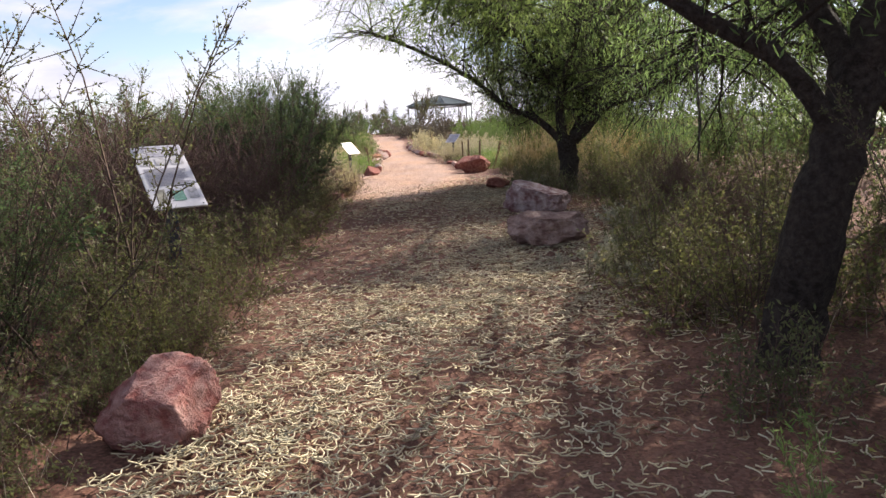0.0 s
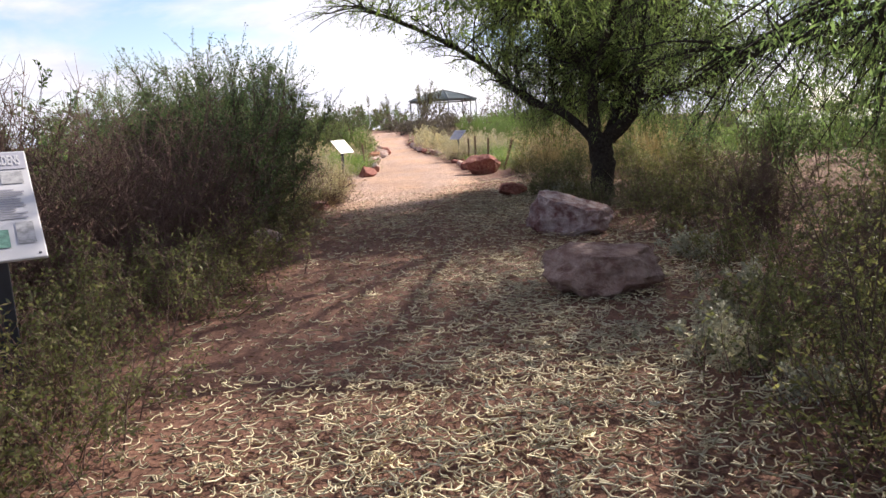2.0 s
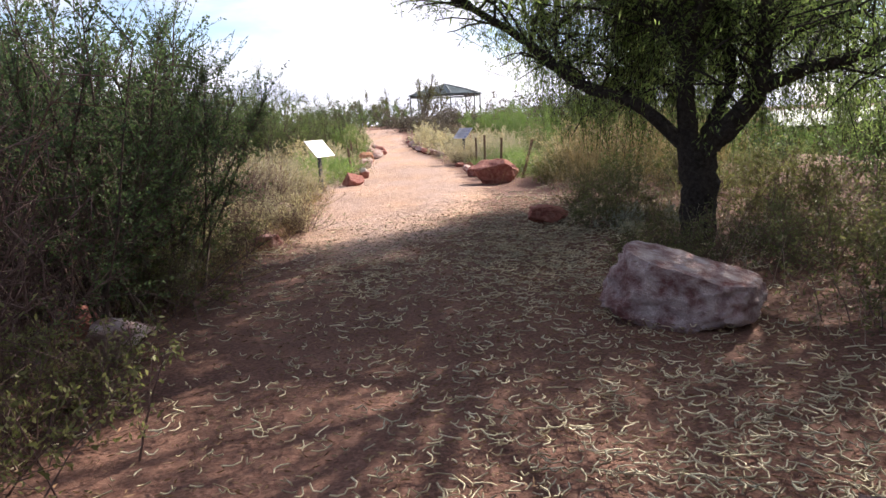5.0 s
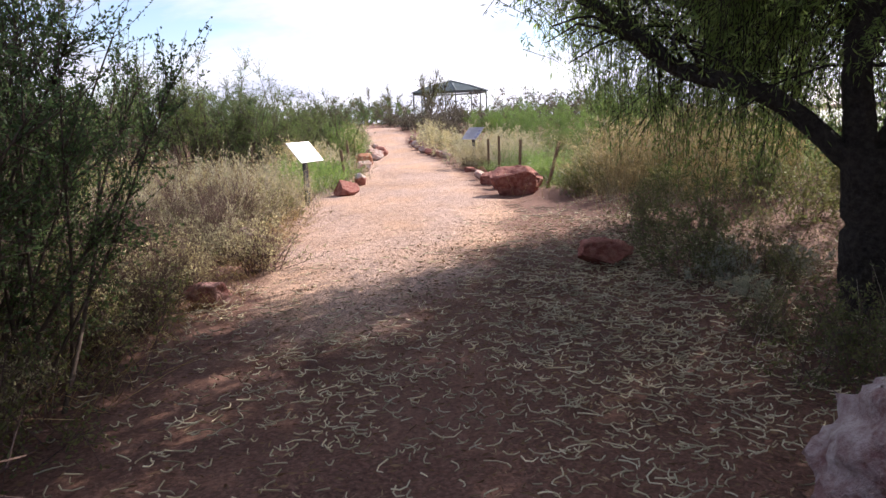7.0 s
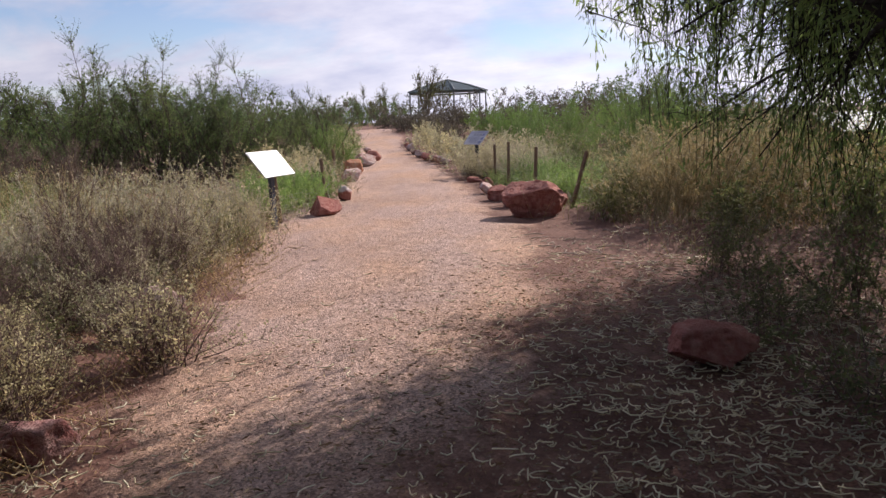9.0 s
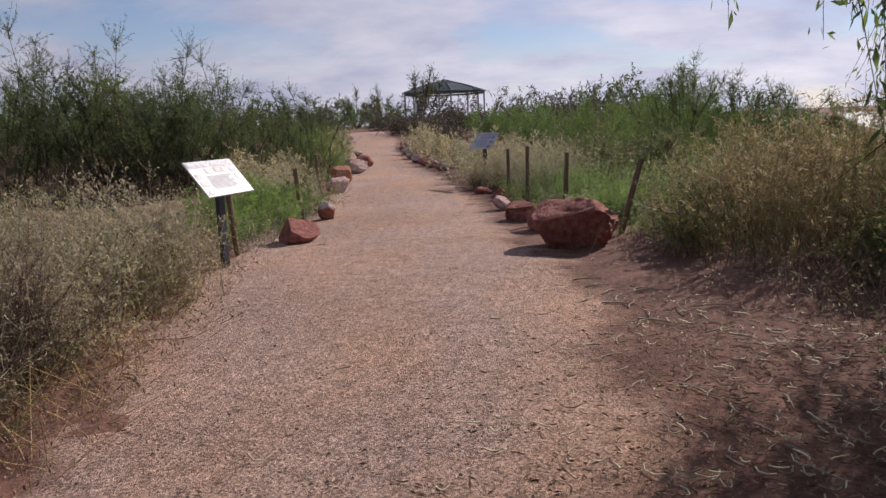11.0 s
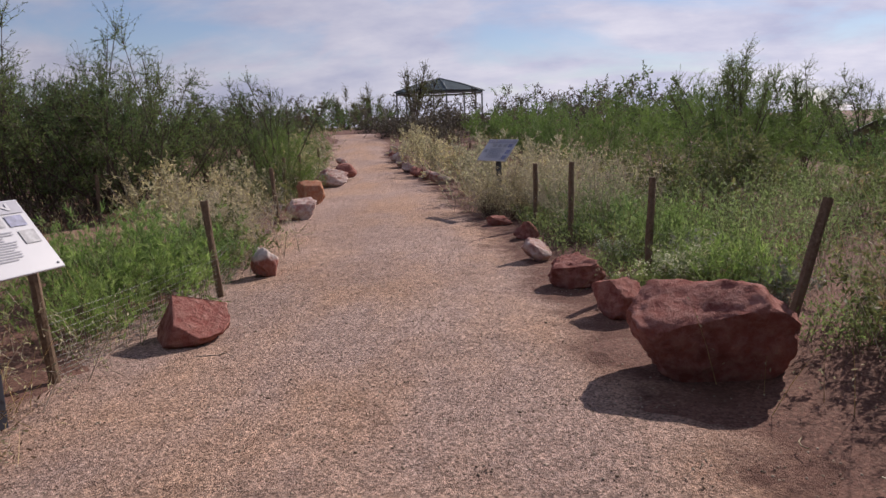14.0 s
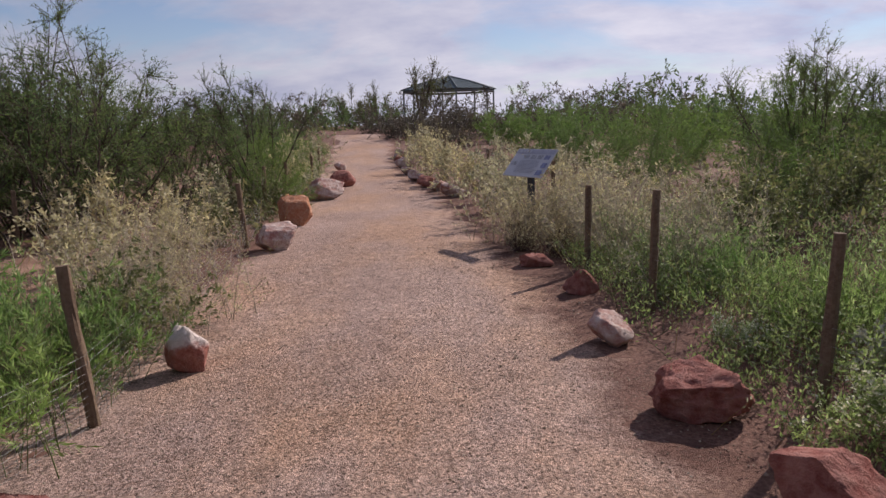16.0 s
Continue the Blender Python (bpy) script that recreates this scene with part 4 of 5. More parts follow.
dark_brush = shrub_model("low_brush", "dense dark low brush growing at the path edge", "shrub", "low brush under the trees", M_TWIG_RED, M_LEAF_OLIVE,
                         seed=126, stems=34, height=0.85, spread=0.6, r0=0.006, sides_n=15, side_len=0.36, leaf_n=5, leaf_l=0.036, leaf_w=0.016, radius=0.25, low=0.05, wiggle=0.08)
row(dark_brush, [(3.75, 2.7, 0.55), (3.95, 3.2, 0.6), (3.55, 3.7, 0.5), (4.5, 2.7, 0.8), (4.7, 3.4, 0.7), (5.2, 3.0, 0.9), (3.9, 4.9, 0.6), (-1.85, 9.3, 0.75), (-1.7, 10.1, 0.75), (-1.85, 11.0, 0.7), (-2.5, 9.8, 0.95), (-2.4, 11.5, 0.85), (-1.6, 8.5, 0.65), (-1.4, 7.9, 0.5), (-2.2, 7.2, 0.7), (-1.5, 6.4, 0.55), (0.08, -0.5, 0.95), (0.05, -1.25, 0.9), (0.0, -2.1, 1.0), (-0.2, -2.9, 1.0), (-0.1, 0.2, 0.75), (-0.35, -4.8, 0.7), (0.35, -6.0, 0.7), (0.2, -7.2, 1.0), (-0.5, -7.0, 1.1), (0.55, -7.9, 0.8), (-0.6, 2.2, 0.9), (-0.7, 3.2, 0.9),
                 (-0.9, -3.9, 1.1), (0.5, -6.95, 0.5), (0.6, -6.5, 0.45), (0.7, -7.35, 0.45), (0.62, -5.0, 0.7), (0.75, -5.6, 0.55), (0.4, -4.2, 0.9), (0.4, -4.6, 0.75), (0.1, -5.2, 0.95), (-0.45, -4.4, 1.1), (0.55, -5.4, 0.65), (4.3, -4.6, 0.9), (4.5, -5.3, 0.95), (5.2, -4.2, 1.1), (5.6, -2.2, 1.1), (5.4, 1.2, 0.9), (6.4, 4.6, 1.1), (5.4, 5.9, 0.8), (6.6, 7.6, 1.2), (5.6, -6.6, 1.2), (5.0, -8.2, 1.0), (5.6, 9.8, 0.9)])
row(brush, [(3.95, -5.1, 0.9), (4.05, -6.75, 0.7), (4.5, -7.6, 0.8), (3.9, -3.9, 0.75), (4.4, -2.6, 0.9), (5.3, -5.9, 1.2), (6.2, -4.9, 1.3), (6.6, -2.6, 1.2), (7.2, -5.6, 1.4), (4.6, -3.5, 1.0), (4.9, -4.7, 1.0), (5.6, -1.4, 1.2), (4.7, -0.6, 0.9), (4.5, 0.9, 0.9), (5.3, 2.2, 1.1), (3.5, 5.3, 0.9), (3.3, 6.6, 0.7), (4.1, 7.0, 1.0), (3.6, 3.0, 0.7),
            (3.7, 8.4, 0.8), (6.3, 3.6, 1.2), (-0.5, -1.4, 0.8), (-0.7, -2.2, 0.9), (-0.55, -0.1, 0.7), (-0.6, 2.1, 0.75), (-1.0, 3.7, 0.9), (-0.15, -3.0, 0.7), (0.55, -5.9, 0.7), (-0.9, 4.4, 0.75),
            (4.9, -7.3, 0.9), (5.9, 5.5, 1.2), (5.4, 8.0, 1.1), (7.0, 1.0, 1.3), (6.6, -3.6, 1.3), (0.3, -7.3, 0.8), (0.75, -6.5, 0.55)])

pale = [shrub_model("dry_shrub", "pale grey dry shrub with brittle twigs and seed heads", "shrub", "pale dry shrubs", M_TWIG_PALE, M_LEAF_GREY,
                    seed=140 + k, stems=52, height=0.95, spread=0.45, r0=0.0052, sides_n=13, side_len=0.30, leaf_n=5, leaf_l=0.032, leaf_w=0.012, radius=0.24, low=0.12) for k in range(2)]
row(pale[0], [(-1.85, 16.7, 0.85), (1.35, 20.4, 1.04), (2.35, 17.9, 1.04), (1.75, 21.3, 1.21), (2.1, 19.1, 1.10), (-2.3, 10.8, 1.26), (-2.0, 9.5, 1.04), (-3.0, 9.9, 1.2), (-2.9, 11.8, 1.16), (-2.4, 17.1, 0.95), (1.85, 19.9, 1.10), (2.6, 18.7, 1.10), (-2.5, 7.8, 0.94), (-1.75, 10.4, 0.95), (-1.65, 9.0, 0.9), (-2.0, 8.3, 0.85), (-1.5, 7.7, 0.7)])
row(pale[1], [(-1.9, 11.35, 0.95), (-3.0, 8.7, 1.01), (-3.6, 11.1, 1.1), (-2.7, 18.6, 0.85), (2.4, 20.7, 1.23), (-2.6, 12.6, 1.01), (-2.9, 6.7, 0.90), (0.95, 20.6, 0.90)])
pale_far = shrub_model("dry_shrub", "pale straw coloured dry shrub beside the far path", "shrub", "pale dry shrubs", M_TWIG_PALE, M_LEAF_GREY,
                       seed=145, stems=26, height=1.0, spread=0.45, r0=0.006, sides_n=6, side_len=0.34, leaf_n=9, leaf_l=0.065, leaf_w=0.028, radius=0.26, low=0.12)
row(pale_far, [(1.9, 22.4, 1.1), (0.85, 22.3, 1.0), (0.9, 24.0, 1.1), (0.55, 25.3, 1.1), (0.1, 27.0, 1.1), (2.0, 24.8, 1.2), (-0.4, 28.7, 1.1), (-0.7, 30.2, 1.1), (0.9, 27.8, 1.2), (-1.1, 32.0, 1.2), (-1.5, 34.0, 1.2), (-1.9, 36.5, 1.1),
               (-3.3, 20.0, 0.9), (-3.9, 23.0, 1.1), (-3.9, 26.8, 1.2), (-4.2, 28.8, 1.2), (-4.9, 31.5, 1.2), (-5.2, 34.5, 1.2), (-3.1, 17.6, 0.95), (-4.6, 20.4, 1.1), (-3.4, 19.0, 1.0)])
small = shrub_model("small_shrub", "small reddish brown twiggy shrub beside the path", "shrub", "small path shrubs", M_TWIG_RED, M_LEAF_GREY,
                    seed=160, stems=58, height=0.55, spread=0.55, r0=0.0048, sides_n=12, side_len=0.2, leaf_n=4, leaf_l=0.022, leaf_w=0.010, radius=0.06, low=0.2)
row(small, [(-0.55, 6.2, 1.3), (-0.8, 4.3, 1.15), (-1.1, 4.7, 1.3), (-0.9, 5.25, 1.0), (-1.4, 5.5, 1.2), (-0.75, 3.6, 1.1), (-0.6, 2.4, 1.0), (-1.6, 6.9, 1.1), (-1.1, 6.7, 0.9), (-1.0, 5.6, 0.85), (0.95, 19.9, 0.9), (1.35, 19.6, 0.8), (-1.2, 4.8, 0.9), (-1.5, 6.1, 0.9)])
gold = shrub_model("dry_grass_bush", "tall golden brown dry bush with dense fine stalks", "shrub", "golden dry bushes", M_GOLD, M_GOLD, parts=("stalkwork", "plume"),
                   seed=170, stems=130, height=1.35, spread=0.5, r0=0.005, sides_n=5, side_len=0.3, leaf_n=7, leaf_l=0.05, leaf_w=0.010, radius=0.3, low=0.3, up=0.9)
row(gold, [(4.0, 12.7, 1.12), (4.9, 12.0, 1.23), (4.7, 13.6, 1.12), (5.8, 13.0, 1.29), (3.9, 11.5, 0.95), (6.8, 12.2, 1.23), (5.2, 11.0, 1.12)])
yellow = shrub_model("yellow_green_bush", "yellowish green low bush with fine leaves", "shrub", "yellow green bushes", M_TWIG_PALE, M_LEAF_OLIVE,
                     seed=171, stems=36, height=0.95, spread=0.55, r0=0.005, sides_n=9, side_len=0.32, leaf_n=12, leaf_l=0.05, leaf_w=0.022, radius=0.22, low=0.12)
row(yellow, [(3.3, 12.1, 0.75), (3.5, 13.0, 0.8), (4.5, 10.6, 0.9), (5.6, 10.2, 1.0), (-1.95, 16.1, 0.85), (6.9, 10.4, 1.0), (3.4, 19.6, 1.2), (-5.8, 12.4, 1.0), (4.9, 20.5, 1.3), (-3.5, 23.2, 1.0), (-3.1, 20.7, 0.9), (6.3, 18.2, 1.1)])
sage = [plume_model("feathery_shrub", "tall dense grey-green shrub with fine upright branches", "feathery green shrubs", M_TWIG, M_LEAF_SAGE,
                    seed=180 + k, stems=26, height=3.0, dome=1.0, nodes=9, fan=5, plume=0.52, leaf_n=12, leaf_l=0.062, leaf_w=0.012, r0=0.017, radius=0.3, low=0.15, rise=0.15, loose=0.6, tall=3, bristle=0.75) for k in range(2)]
row(sage[0], [(-7.0, 20.8, 1.30), (-5.3, 21.4, 1.02), (-9.3, 20.2, 1.36), (-6.9, 23.6, 1.15), (-11.2, 18.6, 1.4)])
row(sage[1], [(-6.1, 21.6, 1.14), (-5.2, 24.2, 0.84), (-8.2, 22.4, 1.28), (-10.0, 22.6, 1.2), (-13.2, 20.6, 1.25)])
green = [plume_model("feathery_shrub", "rounded bright green feathery shrub with fine wispy branches", "feathery green shrubs", M_TWIG_GREEN, M_LEAF_FEATHER,
                     seed=184 + k, stems=26, height=3.0, dome=1.12, nodes=9, fan=5, plume=0.50, leaf_n=12, leaf_l=0.066, leaf_w=0.012, r0=0.015, radius=0.35, low=0.12, rise=0.12, loose=0.6, tall=2, bristle=0.75) for k in range(2)]
row(green[0], [(5.7, 24.4, 0.92), (4.0, 27.4, 0.80), (7.5, 27.4, 1.08), (-3.4, 23.9, 0.55), (8.4, 22.6, 0.56), (4.9, 30.6, 0.82)])
row(green[1], [(6.7, 25.8, 1.02), (5.0, 21.8, 0.56), (3.2, 31.0, 0.78), (-4.4, 26.6, 0.74), (6.5, 21.8, 0.54), (10.2, 23.4, 0.66)])
wispy = plume_model("wispy_shrub", "thin open desert tree with sparse upswept plumes", "feathery green shrubs", M_TWIG, M_LEAF_SAGE,
                    seed=188, stems=9, height=3.0, dome=0.7, nodes=12, fan=4, plume=0.48, leaf_n=12, leaf_l=0.06, leaf_w=0.011, r0=0.022, radius=0.12, low=0.5, rise=0.35, loose=0.55, tall=2, bristle=0.7)
row(wispy, [(8.6, 27.0, 1.02), (-3.9, 25.2, 0.96), (9.7, 26.2, 0.92), (7.6, 28.6, 1.1), (-4.9, 26.4, 0.98), (-7.8, 20.6, 1.22), (6.2, 24.6, 0.95)])
feather_far = [plume_model("feathery_shrub", "green feathery desert shrub in the distance", "feathery green shrubs", M_TWIG_GREEN, mat,
                           seed=190 + k, stems=18, height=2.8, dome=1.15, nodes=7, fan=4, plume=0.6, leaf_n=9, leaf_l=0.11, leaf_w=0.024, r0=0.02, radius=0.4, low=0.1, rise=0.12, loose=0.6, tall=2, bristle=0.75)
               for k, mat in enumerate((M_LEAF_FEATHER, M_LEAF_SAGE))]
row(feather_far[0], [(11.6, 10.2, 0.95), (13.0, 5.0, 1.1), (12.6, 15.4, 0.8), (14.0, 1.0, 1.1), (12.5, -3.5, 1.1), (13.5, -8.0, 1.2), (-5.2, 5.6, 0.7), (-7.4, 8.4, 0.8), (2.3, 35.0, 0.76), (1.6, 38.4, 0.82), (3.3, 39.0, 0.88), (-4.6, 31.0, 0.6),
                     (4.9, 35.0, 0.85), (6.6, 33.0, 0.9), (9.6, 31.0, 0.95), (11.8, 27.4, 0.8), (12.4, 22.6, 0.7), (-9.0, 29.5, 1.0), (8.0, 38.0, 1.0), (13.6, 25.0, 0.8), (11.5, 18.5, 0.62), (2.6, 33.0, 0.7), (0.9, 41.0, 0.75)])
row(feather_far[1], [(-6.4, 1.0, 1.0), (-6.2, -4.0, 1.0), (-4.8, -7.5, 1.0), (-5.6, 28.5, 0.75), (-7.4, 26.6, 0.95), (-6.2, 33.5, 0.7), (-13.0, 23.5, 1.2), (-12.5, 26.5, 1.2),
                     (-16.0, 22.0, 1.2), (-14.5, 16.0, 1.1), (-8.0, 38.0, 0.9), (-11.0, 34.0, 1.1), (-16.0, 30.0, 1.2), (-4.2, 7.2, 0.62), (-9.4, 25.4, 1.0)])
dusk = plume_model("dusky_shrub", "low rounded purple-brown twiggy shrub among weeds", "dusky brown shrubs", M_TWIG_RED, M_LEAF_DUSK,
                   seed=194, stems=22, height=1.7, dome=1.15, nodes=9, fan=5, plume=0.34, leaf_n=7, leaf_l=0.035, leaf_w=0.011, r0=0.011, radius=0.3, low=0.1, rise=0.2, loose=0.5)
row(dusk, [(-6.8, 15.4, 1.0), (-8.2, 15.0, 1.05), (-8.6, 17.2, 1.05), (-7.2, 18.4, 0.7), (-6.2, 19.2, 0.5), (-5.6, 19.6, 0.42), (-9.8, 13.6, 1.05)])
far = shrub_model("far_shrub", "distant dusky purple-brown shrub near the path bend", "shrub", "distant shrubs", M_TWIG, M_LEAF_DUSK,
                  seed=190, stems=30, height=2.0, spread=0.65, r0=0.014, sides_n=10, side_len=0.6, leaf_n=7, leaf_l=0.12, leaf_w=0.04, dome=1.25, radius=0.6, low=0.06)
row(far, [(-3.7, 46.2, 1.19), (-1.9, 45.2, 1.25), (0.2, 46.5, 1.25), (-5.6, 51.5, 1.00), (3.0, 48.0, 1.38), (6.5, 50, 1.62), (-2.9, 49.0, 1.25), (-0.8, 49.0, 1.38), (1.9, 44.0, 1.25), (4.8, 44.0, 1.38), (8.5, 44, 1.50), (-10.5, 50, 1.50), (-0.9, 38.5, 0.88), (-9.6, 44, 1.25), (-13.5, 44, 1.62)])
far_green = shrub_model("far_shrub", "dark green rounded shrub on the far skyline", "shrub", "distant shrubs", M_TWIG, M_LEAF_DARK,
                        seed=192, stems=30, height=2.2, spread=0.65, r0=0.016, sides_n=8, side_len=0.7, leaf_n=7, leaf_l=0.18, leaf_w=0.06, dome=1.25, radius=0.6, low=0.06)
row(far_green, [(13.6, 32.5, 1.15), (15.5, 46, 1.5), (19, 51, 1.6), (22.5, 55, 1.6), (12.2, 38, 1.3), (26, 59, 1.7), (31, 62, 1.7), (36, 60, 1.7), (33, 51, 1.6), (9.0, 41, 1.2), (40, 54, 1.8), (-27, 52, 1.6), (-30, 60, 1.7), (-9.2, 70, 1.3), (-12.0, 66, 1.2), (-14.5, 72, 1.5), (10, 56, 1.6), (12, 46, 1.2), (14, 54, 1.3), (-18, 34, 1.4), (-16, 60, 1.3), (-20, 48, 1.5), (-7.2, 74, 1.2), (4, 68, 1.4), (9, 66, 1.5), (14, 62, 1.7), (-22, 68, 1.7), (20, 64, 1.7), (17, 52, 1.3), (26, 50, 1.5), (-24, 40, 1.5)])
bright = shrub_model("green_weed", "bright green leafy upright weed clump by the fence", "plant", "green weeds by the fence", M_TWIG_GREEN, M_LEAF_BRIGHT,
                     seed=200, stems=80, height=0.75, spread=0.3, r0=0.0035, sides_n=5, side_len=0.2, leaf_n=12, leaf_l=0.065, leaf_w=0.008, radius=0.28, low=0.1, up=1.2, tip_leaf=0.8)
row(bright, [(-1.98, 14.4, 1.0), (-2.4, 15.3, 1.1), (-2.0, 13.6, 0.75), (-1.95, 15.4, 0.9), (-2.6, 14.6, 0.95), (2.9, 14.4, 0.75), (2.75, 16.2, 0.8), (2.5, 17.4, 0.8)])
silver = shrub_model("brittlebush", "low brittlebush with pale silvery leaves in shade", "plant", "silvery low bushes", M_TWIG_PALE, M_LEAF_SILVER,
                     seed=210, stems=26, height=0.5, spread=0.6, r0=0.004, sides_n=6, side_len=0.15, leaf_n=8, leaf_l=0.055, leaf_w=0.026, radius=0.14, low=0.2)
row(silver, [(3.72, -3.35, 0.7), (4.05, -2.6, 0.55), (3.95, -4.1, 0.5), (3.6, 5.0, 0.6), (4.3, 5.4, 0.6), (4.4, -1.9, 0.6), (3.9, -3.7, 0.55), (3.6, 4.4, 0.45), (3.9, 5.8, 0.55), (2.85, 15.3, 0.7), (-3.7, 27.2, 1.3), (3.1, 14.2, 0.6), (4.4, -0.3, 0.7)])
def flower_bush(spots):
    """Low green bush with many small white flower heads."""
    wood, leaf = plume_arrays(seed=230, stems=22, height=0.62, dome=1.0, nodes=6, fan=4, plume=0.16, leaf_n=8, leaf_l=0.035, leaf_w=0.011, r0=0.004, radius=0.12, low=0.2, rise=0.2, loose=0.5, bristle=0.9)
    g = np.random.default_rng(231)
    top = tagged(new("flowering_bush"), "low green bush with small white flowers by the fence", "plant", "white flowering bushes")
    part_mesh("twigwork", quads("twigwork", *wood, M_TWIG_GREEN), top)
    part_mesh("foliage", quads("foliage", *leaf, M_LEAF_MEADOW), top)
    C = leaf[0].reshape(-1, 4, 3)[:, 2]
    C = C[C[:, 2] > 0.2][::6]
    part_mesh("blossom", quads("blossom", *leaves(np.repeat(C, 3, 0), g.normal(size=(3 * len(C), 3)) + (0, 0, 0.4), 0.026, 0.018, g), M_FLOWER), top)
    row(top, spots)


flower_bush([(2.42, 14.5, 0.72), (2.75, 14.9, 0.55), (2.15, 15.9, 0.5)])
sapling = shrub_model("seedling", "young green seedling with narrow feathery leaves", "plant", "seedlings under the tree", M_TWIG_GREEN, M_LEAF_BRIGHT,
                      seed=220, stems=3, height=0.6, spread=0.15, r0=0.004, sides_n=16, side_len=0.13, leaf_n=10, leaf_l=0.03, leaf_w=0.006, radius=0.05, low=0.2, up=0.8, tip_leaf=0.6)
row(sapling, [(3.78, -7.75, 0.95), (4.15, -7.9, 0.8), (3.85, -8.2, 0.6), (3.65, -8.3, 0.5), (3.55, -8.0, 0.6)])


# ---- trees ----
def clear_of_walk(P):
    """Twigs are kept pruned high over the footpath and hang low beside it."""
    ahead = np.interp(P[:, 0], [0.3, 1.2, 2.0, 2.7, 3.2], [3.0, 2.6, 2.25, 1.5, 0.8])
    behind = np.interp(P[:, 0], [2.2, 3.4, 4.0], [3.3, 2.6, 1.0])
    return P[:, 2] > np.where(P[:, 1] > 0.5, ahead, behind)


def limb(points, r0, r1, parent, name="limb"):
    """A limb through a few waypoints, smoothed and slightly crooked."""
    w = np.array(points, float)
    t = np.linspace(0, len(w) - 1, (len(w) - 1) * 5 + 1)
    i = np.minimum(t.astype(int), len(w) - 2); f = (t - i)[:, None]
    p0, p1, p2, p3 = w[np.maximum(i - 1, 0)], w[i], w[i + 1], w[np.minimum(i + 2, len(w) - 1)]
    P = 0.5 * (2 * p1 + (p2 - p0) * f + (2 * p0 - 5 * p1 + 4 * p2 - p3) * f ** 2 + (3 * p1 - p0 - 3 * p2 + p3) * f ** 3)
    P[1:-1] += rng.normal(0, r0 * 0.06, P[1:-1].shape)
    V, F = tubes(P[None], r0, r1, 10)
    V = V + rng.normal(0, r0 * 0.05, V.shape)
    part_mesh(name, quads(name, V, F, M_BARK), parent)
    return P


def mesquite(name, label, trunk, r_base, r_top, limbs, seed, sub=20, twigs=9, leaf_n=21, hang=0.6, curtain=0):
    g = np.random.default_rng(seed)
    top = tagged(new(name), label, "tree", "mesquite trees")
    x, y = trunk[0][:2]
    top.matrix_world = pose(x, y, gz(x, y))
    rel = lambda pts: [(a - x, b - y, c - gz(x, y)) for a, b, c in pts]
    limb(rel(trunk), r_base, r_top, top, "trunk")
    subs, high = [], []
    for pts, ra, rb, thick in limbs:
        P = limb(rel(pts), ra, rb, top)
        n = int(sub * max(1, len(pts) - 2) * thick / 2)
        f = (0.25 + 0.75 * g.uniform(0, 1, n) ** 0.7) * (len(P) - 1)
        i = np.minimum(f.astype(int), len(P) - 2); w = (f - i)[:, None]
        A = P[i] * (1 - w) + P[i + 1] * w
        along = unit(P[i + 1] - P[i])
        d = unit(along * 0.7 + g.normal(size=(n, 3)) * (0.75, 0.75, 0.45) + (0, 0, 0.25))
        L = g.uniform(0.7, 1.7, n)
        s = np.linspace(0, 1, 6)[None, :, None]
        S = A[:, None] + d[:, None] * s * L[:, None, None] + np.cumsum(g.normal(0, 0.05, (n, 6, 3)), 1) * s
        S[..., 2] -= 0.35 * (s[..., 0] ** 2) * L[:, None]
        # limbs denser than 1.9 are mostly out of view and added to cast shade
        subs.append(S); high.append(np.full(n, thick > 1.9))
    S, high = np.concatenate(subs), np.concatenate(high)
    n = len(S) * twigs
    i = np.repeat(np.arange(len(S)), twigs)
    f = g.uniform(0.15, 1.0, n) * 5; j = np.minimum(f.astype(int), 4); w = (f - j)[:, None]
    A = S[i, j] * (1 - w) + S[i, j + 1] * w
    d = unit(unit(S[i, j + 1] - S[i, j]) * 0.6 + g.normal(size=(n, 3)) * 0.6)
    L = g.uniform(0.35, 0.95, n)
    s = np.linspace(0, 1, 3)[None, :, None]
    T = A[:, None] + d[:, None] * s * L[:, None, None] + np.cumsum(g.normal(0, 0.025, (n, 3, 3)), 1) * s
    T[..., 2] -= hang * (s[..., 0] ** 1.6) * L[:, None]
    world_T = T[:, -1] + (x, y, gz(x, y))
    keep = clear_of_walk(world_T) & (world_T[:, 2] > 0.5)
    T, shade_limb = T[keep], high[i][keep]
    if curtain:
        # long strands that hang straight down on the side beyond the trunk
        low = S[(S[:, -1, 1] + y > 4.3) & (S[:, -1, 2] < 3.6)]
        i = g.integers(0, len(low), curtain); j = g.integers(2, 6, curtain)
        A = low[i, j]
        L = g.uniform(0.8, 2.1, curtain)
        C = np.repeat(A[:, None], 3, 1) + np.cumsum(g.normal(0, 0.07, (curtain, 3, 3)), 1) * s
        C[..., 2] -= s[..., 0] * L[:, None]
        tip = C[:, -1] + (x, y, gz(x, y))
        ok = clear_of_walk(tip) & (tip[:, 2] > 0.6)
        T = np.concatenate([T, C[ok], C[ok]]); shade_limb = np.concatenate([shade_limb, np.zeros(2 * ok.sum(), bool)])
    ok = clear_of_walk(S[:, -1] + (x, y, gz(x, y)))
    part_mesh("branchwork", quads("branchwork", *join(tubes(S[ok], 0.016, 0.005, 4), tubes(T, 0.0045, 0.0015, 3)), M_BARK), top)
    n = len(T)
    m = n * leaf_n
    i = np.repeat(np.arange(n), leaf_n)
    f = g.uniform(0.08, 1.0, m) * 2; j = np.minimum(f.astype(int), 1); w = (f - j)[:, None]
